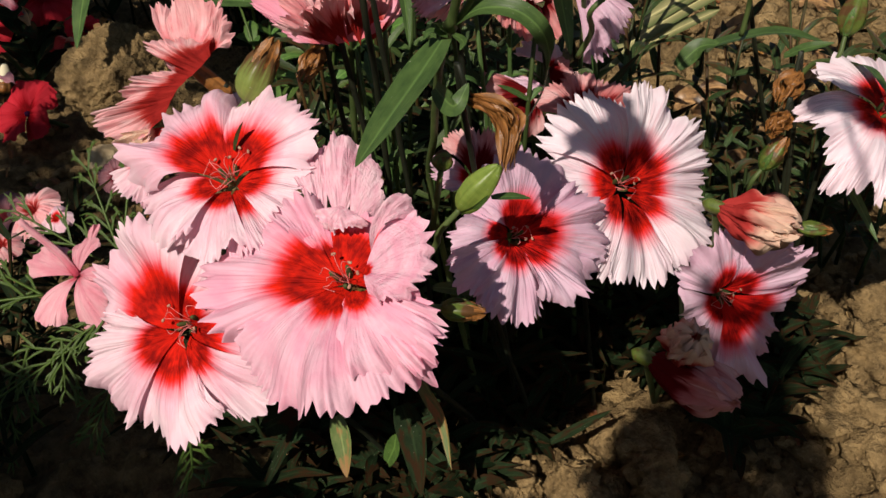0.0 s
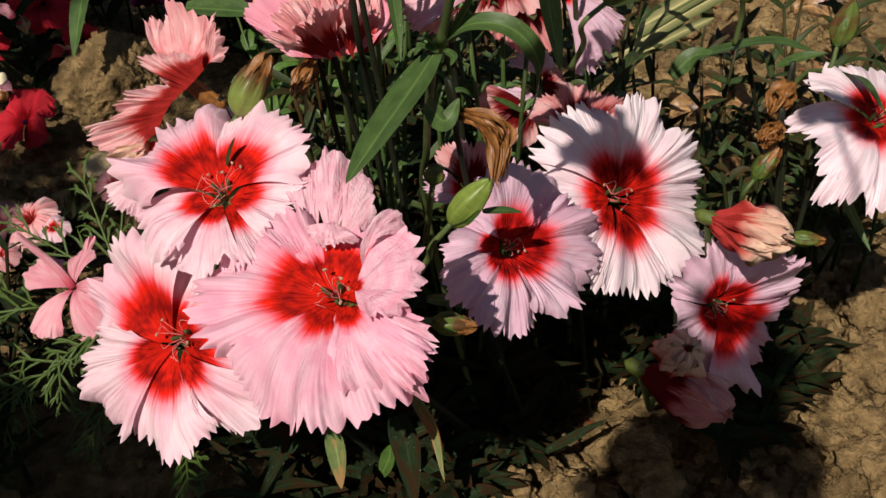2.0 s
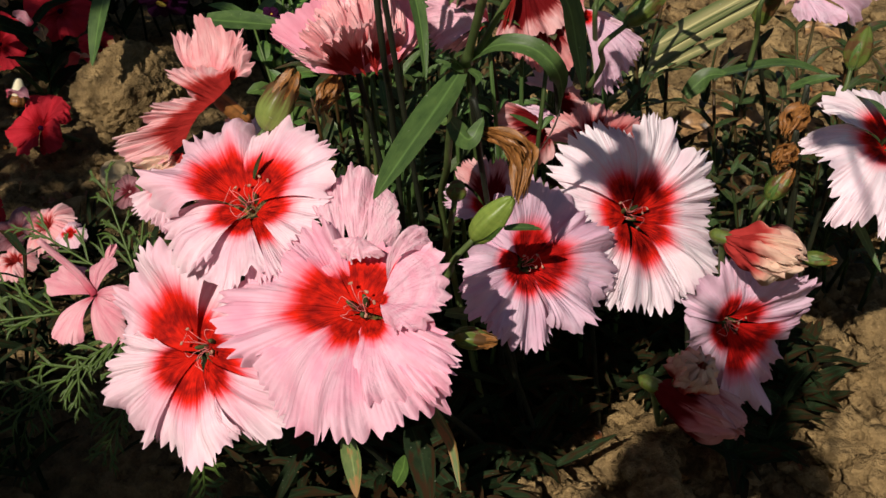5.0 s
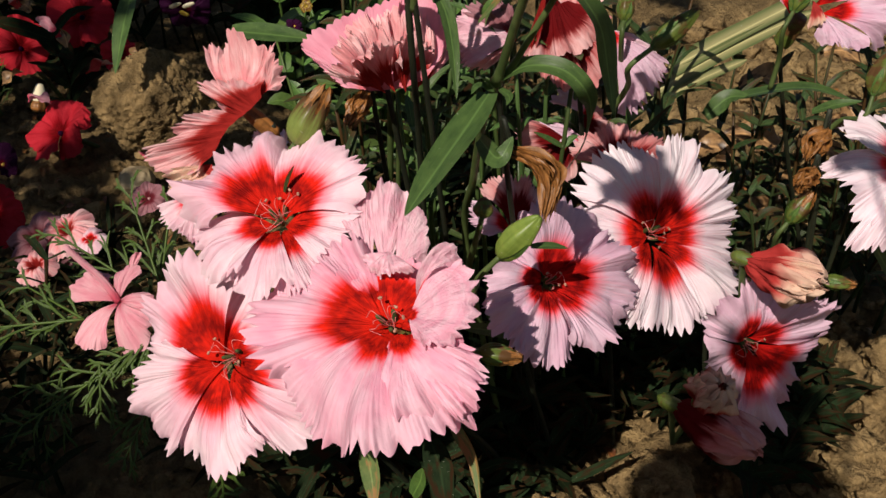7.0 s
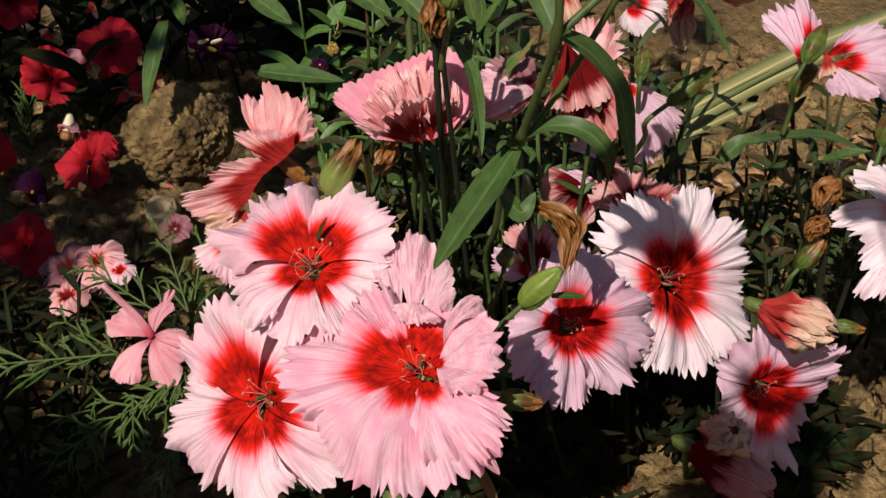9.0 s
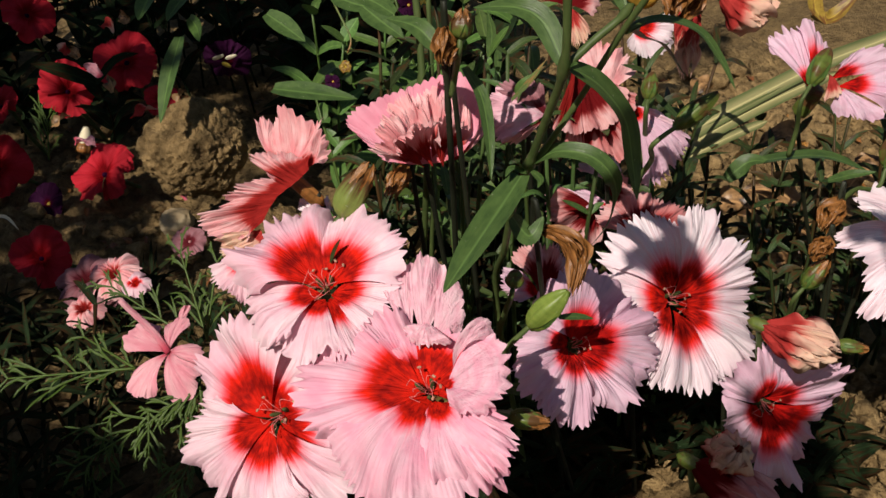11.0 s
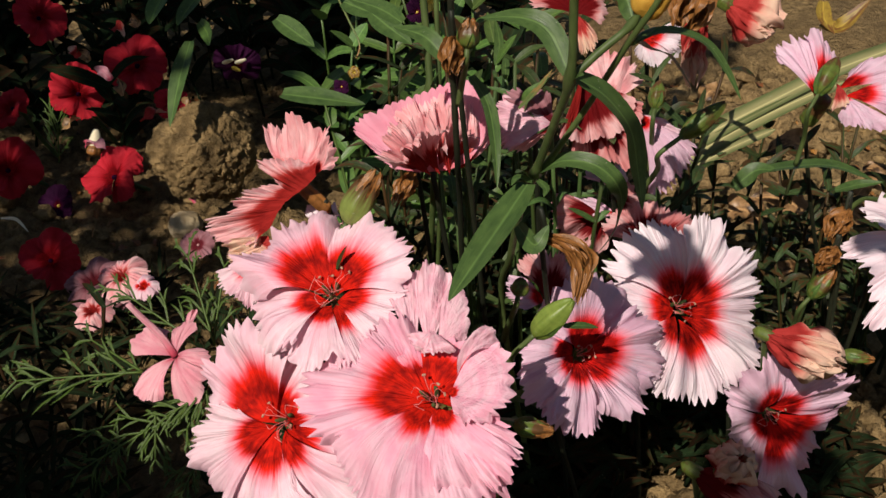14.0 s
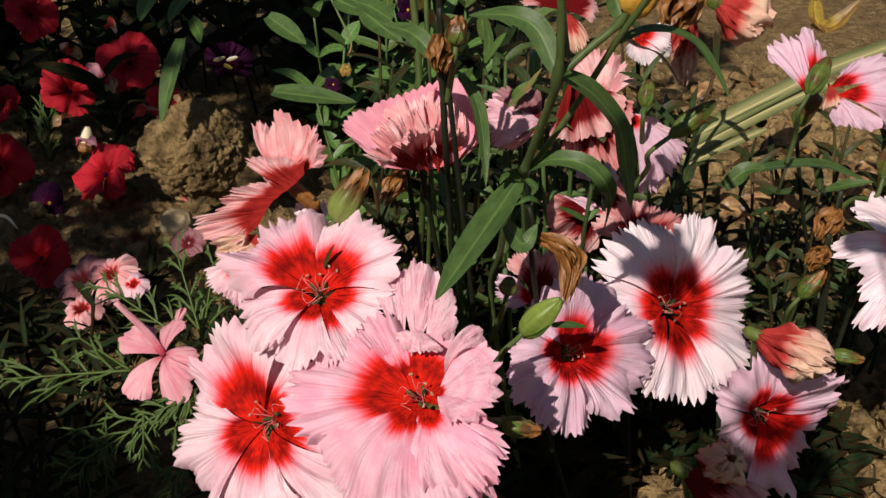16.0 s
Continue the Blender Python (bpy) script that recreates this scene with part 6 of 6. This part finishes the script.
def far_mid(rng):
    x, y = rng.uniform(-0.05, 0.05), rng.uniform(0.40, 0.52)
    return (x, y, 0.0), (x + rng.uniform(-0.02, 0.02), y + rng.uniform(-0.03, 0.03), rng.uniform(0.07, 0.13))


def left_bed(rng):
    x, y = rng.uniform(-0.42, -0.2), rng.uniform(0.48, 0.8)
    return (x, y, 0.0), (x + rng.uniform(-0.02, 0.02), y + rng.uniform(-0.03, 0.03), rng.uniform(0.02, 0.08))


def right_edge(rng):
    x, y = rng.uniform(0.11, 0.19), rng.uniform(0.31, 0.36)
    return (x, y, 0.0), (x + rng.uniform(-0.012, 0.012), y + rng.uniform(-0.02, 0.02), rng.uniform(0.05, 0.11))


def frond_bed(rng):
    x, y = rng.uniform(-0.2, -0.02), rng.uniform(0.205, 0.36)
    return (x, y, 0.0), (x + rng.uniform(-0.02, 0.02), y + rng.uniform(-0.03, 0.02), rng.uniform(0.02, 0.05) if y < 0.3 else rng.uniform(0.01, 0.025))


tuft("clump_foliage", "dense narrow dianthus leaves coloured near-black for shade", 120, under_clump, SHADE, 1)
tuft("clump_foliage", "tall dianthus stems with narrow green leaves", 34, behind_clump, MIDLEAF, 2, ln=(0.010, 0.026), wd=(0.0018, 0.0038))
tuft("clump_foliage", "small pointed leaves on shoots among the blooms", 30, shoots, LEAF, 21, ln=(0.006, 0.015), wd=(0.0013, 0.0028))
# Background plants take the near-black colour, so their shade is painted in.
tuft("bed_foliage", "leafy plants darkened for shade behind the clump", 40, far_left, SHADE, 3, ln=(0.02, 0.045), wd=(0.005, 0.011))
tuft("bed_foliage", "small bright leaves growing behind the clump", 24, far_mid, BRIGHT, 13, ln=(0.012, 0.026), wd=(0.004, 0.008))
tuft("bed_foliage", "low leaves darkened for shade under red flowers", 22, left_bed, SHADE, 4, ln=(0.02, 0.04), wd=(0.006, 0.012))
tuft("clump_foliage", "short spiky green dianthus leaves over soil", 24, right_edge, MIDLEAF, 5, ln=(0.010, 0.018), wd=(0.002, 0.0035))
tuft("bed_foliage", "near-black low leaves standing in for shade beneath feathery fronds", 66, frond_bed, SHADE, 6, ln=(0.015, 0.03), wd=(0.001, 0.003))


def front_low(rng):
    while True:
        x, y = rng.uniform(-0.01, 0.15), rng.uniform(0.210, 0.285)
        if (x < 0.125 or y > 0.25) and not (0.066 < x < 0.112 and y < 0.25) and not (0.045 < x < 0.08 and y < 0.222):
            break
    return (x, y, 0.0), (x + rng.uniform(-0.012, 0.012), y + rng.uniform(-0.012, 0.012), rng.uniform(0.008, 0.028))


# Near-black leaves cover the soil here to stand in for deep shade.
tuft("clump_foliage", "near-black low leaves standing in for deep shade over the soil", 165, front_low, SHADE, 16, ln=(0.010, 0.022), wd=(0.0020, 0.0045))


def far_back(rng):
    x, y = rng.uniform(-0.42, 0.05), rng.uniform(0.62, 0.85)
    return (x, y, 0.0), (x + rng.uniform(-0.03, 0.03), y + rng.uniform(-0.03, 0.03), rng.uniform(0.06, 0.15))


def right_back(rng):
    x, y = rng.uniform(0.11, 0.25), rng.uniform(0.31, 0.43)
    return (x, y, 0.0), (x + rng.uniform(-0.015, 0.015), y + rng.uniform(-0.02, 0.02), rng.uniform(0.03, 0.085))


# Back row in the near-black colour, painted as if fully shaded.
tuft("bed_foliage", "leafy plants darkened for shade at the back of the bed", 70, far_back, SHADE, 14, ln=(0.02, 0.04), wd=(0.006, 0.012))
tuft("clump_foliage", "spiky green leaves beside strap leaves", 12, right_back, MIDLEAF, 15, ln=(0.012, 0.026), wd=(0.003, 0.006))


def shade_row_height(x):
    """Height of the added leafy row that blocks the sun."""
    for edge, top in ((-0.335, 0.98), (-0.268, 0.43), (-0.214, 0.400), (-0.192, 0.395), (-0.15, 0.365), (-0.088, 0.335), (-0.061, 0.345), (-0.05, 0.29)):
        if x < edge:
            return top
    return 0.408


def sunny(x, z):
    """Gaps left in the added row where sun should reach the bed."""
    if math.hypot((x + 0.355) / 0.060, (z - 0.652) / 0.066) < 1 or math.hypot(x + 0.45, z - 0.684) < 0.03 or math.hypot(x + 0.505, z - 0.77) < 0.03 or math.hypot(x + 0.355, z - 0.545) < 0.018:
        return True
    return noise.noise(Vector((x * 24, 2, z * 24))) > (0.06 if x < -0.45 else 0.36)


def shade_row(count, stalks, seed):
    """An unseen leafy row, added behind the camera to shade part of the bed."""
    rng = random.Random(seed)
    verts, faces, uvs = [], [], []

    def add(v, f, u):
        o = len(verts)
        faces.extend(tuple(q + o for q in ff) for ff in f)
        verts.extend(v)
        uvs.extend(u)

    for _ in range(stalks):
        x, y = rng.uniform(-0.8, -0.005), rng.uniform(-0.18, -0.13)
        h = shade_row_height(x) * 0.95
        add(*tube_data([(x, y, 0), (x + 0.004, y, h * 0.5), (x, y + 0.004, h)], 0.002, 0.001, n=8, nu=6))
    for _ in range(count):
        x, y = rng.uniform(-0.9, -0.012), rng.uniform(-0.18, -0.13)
        top = shade_row_height(x)
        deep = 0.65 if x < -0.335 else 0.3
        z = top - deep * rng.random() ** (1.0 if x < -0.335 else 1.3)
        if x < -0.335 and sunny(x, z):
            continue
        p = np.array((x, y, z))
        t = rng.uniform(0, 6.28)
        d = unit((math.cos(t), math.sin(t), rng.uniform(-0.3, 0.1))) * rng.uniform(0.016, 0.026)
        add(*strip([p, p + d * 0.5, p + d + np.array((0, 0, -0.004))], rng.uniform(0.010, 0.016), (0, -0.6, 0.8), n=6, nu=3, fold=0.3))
    # Sparse upper leaves, added to dapple the far bed with shade.
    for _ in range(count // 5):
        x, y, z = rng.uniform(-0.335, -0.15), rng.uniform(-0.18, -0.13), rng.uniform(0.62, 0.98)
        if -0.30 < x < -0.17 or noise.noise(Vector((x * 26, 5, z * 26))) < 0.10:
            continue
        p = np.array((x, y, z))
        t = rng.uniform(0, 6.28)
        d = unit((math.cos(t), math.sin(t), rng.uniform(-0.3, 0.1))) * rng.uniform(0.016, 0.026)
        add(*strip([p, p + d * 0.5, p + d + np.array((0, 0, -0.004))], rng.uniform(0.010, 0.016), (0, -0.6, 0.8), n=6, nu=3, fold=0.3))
    # Two unseen sprays, added overhead to cast shade on the white blooms.
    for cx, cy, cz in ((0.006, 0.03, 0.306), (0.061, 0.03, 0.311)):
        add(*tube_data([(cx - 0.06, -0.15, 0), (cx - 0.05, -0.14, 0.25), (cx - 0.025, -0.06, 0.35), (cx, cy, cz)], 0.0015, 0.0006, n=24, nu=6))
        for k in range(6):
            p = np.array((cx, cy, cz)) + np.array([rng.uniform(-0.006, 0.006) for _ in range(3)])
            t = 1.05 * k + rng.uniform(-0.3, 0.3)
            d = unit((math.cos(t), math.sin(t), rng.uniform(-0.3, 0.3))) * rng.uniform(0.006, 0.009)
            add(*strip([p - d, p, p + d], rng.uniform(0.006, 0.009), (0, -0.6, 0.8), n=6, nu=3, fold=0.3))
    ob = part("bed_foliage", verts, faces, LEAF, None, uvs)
    return tagged(ob, "unseen leafy row added to shade the bed", "foliage", kind="stuff")


shade_row(9000, 70, 7)


# ---- crumbs of soil ----
def crumbs(count, seed):
    rng = random.Random(seed)
    bm = bmesh.new()
    bmesh.ops.create_icosphere(bm, subdivisions=2, radius=1.0)
    ball = [v.co.copy() for v in bm.verts]
    tris = [tuple(v.index for v in f.verts) for f in bm.faces]
    bm.free()
    verts, faces = [], []
    for k in range(count):
        x, y = rng.uniform(-0.3, 0.28), 0.19 + 0.5 * rng.random() ** 1.6
        r = 0.0008 + 0.006 * rng.random() ** 4
        if k % 4 == 2:
            x, y, r = rng.uniform(0.03, 0.22), rng.uniform(0.19, 0.32), 0.0008 + 0.005 * rng.random() ** 2.5
        if k % 4 == 0:
            x, y, r = rng.uniform(0.08, 0.34), rng.uniform(0.32, 0.7), 0.0016 + 0.008 * rng.random() ** 3
        o = Vector((rng.uniform(0, 90), rng.uniform(0, 90), 0))
        z = lumps(x, y) + r * 0.25
        start = len(verts)
        sq = rng.uniform(0.5, 0.9)
        for p in ball:
            k = r * (1 + 0.6 * noise.noise(p * 1.3 + o) + 0.45 * noise.noise(p * 3.5 + o))
            verts.append((x + p.x * k, y + p.y * k, z + p.z * k * sq))
        faces.extend(tuple(q + start for q in f) for f in tris)
    ob = part("soil_crumbs", verts, faces, SUNSOIL, None)
    return tagged(ob, "crumbs and small clods of dry brown soil", "soil", kind="stuff")


crumbs(3200, 5)


# ---- dry litter on the soil ----
def litter(count, seed):
    rng = random.Random(seed)
    verts, faces, uvs = [], [], []
    for _ in range(count):
        x, y = rng.uniform(-0.28, 0.3), 0.2 + 0.5 * rng.random()
        z = lumps(x, y) + 0.002
        t = rng.uniform(0, 6.28)
        d = np.array((math.cos(t), math.sin(t), rng.uniform(-0.2, 0.5))) * rng.uniform(0.003, 0.009)
        p = np.array((x, y, z))
        v, f, u = strip([p, p + d * 0.5 + np.array((0, 0, 0.001)), p + d], rng.uniform(0.001, 0.004), (0, 0, 1), n=6, nu=3, wave=0.6, fold=0.5)
        o = len(verts)
        faces.extend(tuple(q + o for q in ff) for ff in f)
        verts.extend(v)
        uvs.extend(u)
    ob = part("leaf_litter", verts, faces, STRAW, None, uvs)
    return tagged(ob, "dry brown scraps of leaves and petals on the soil", "litter", kind="stuff")


litter(320, 4)
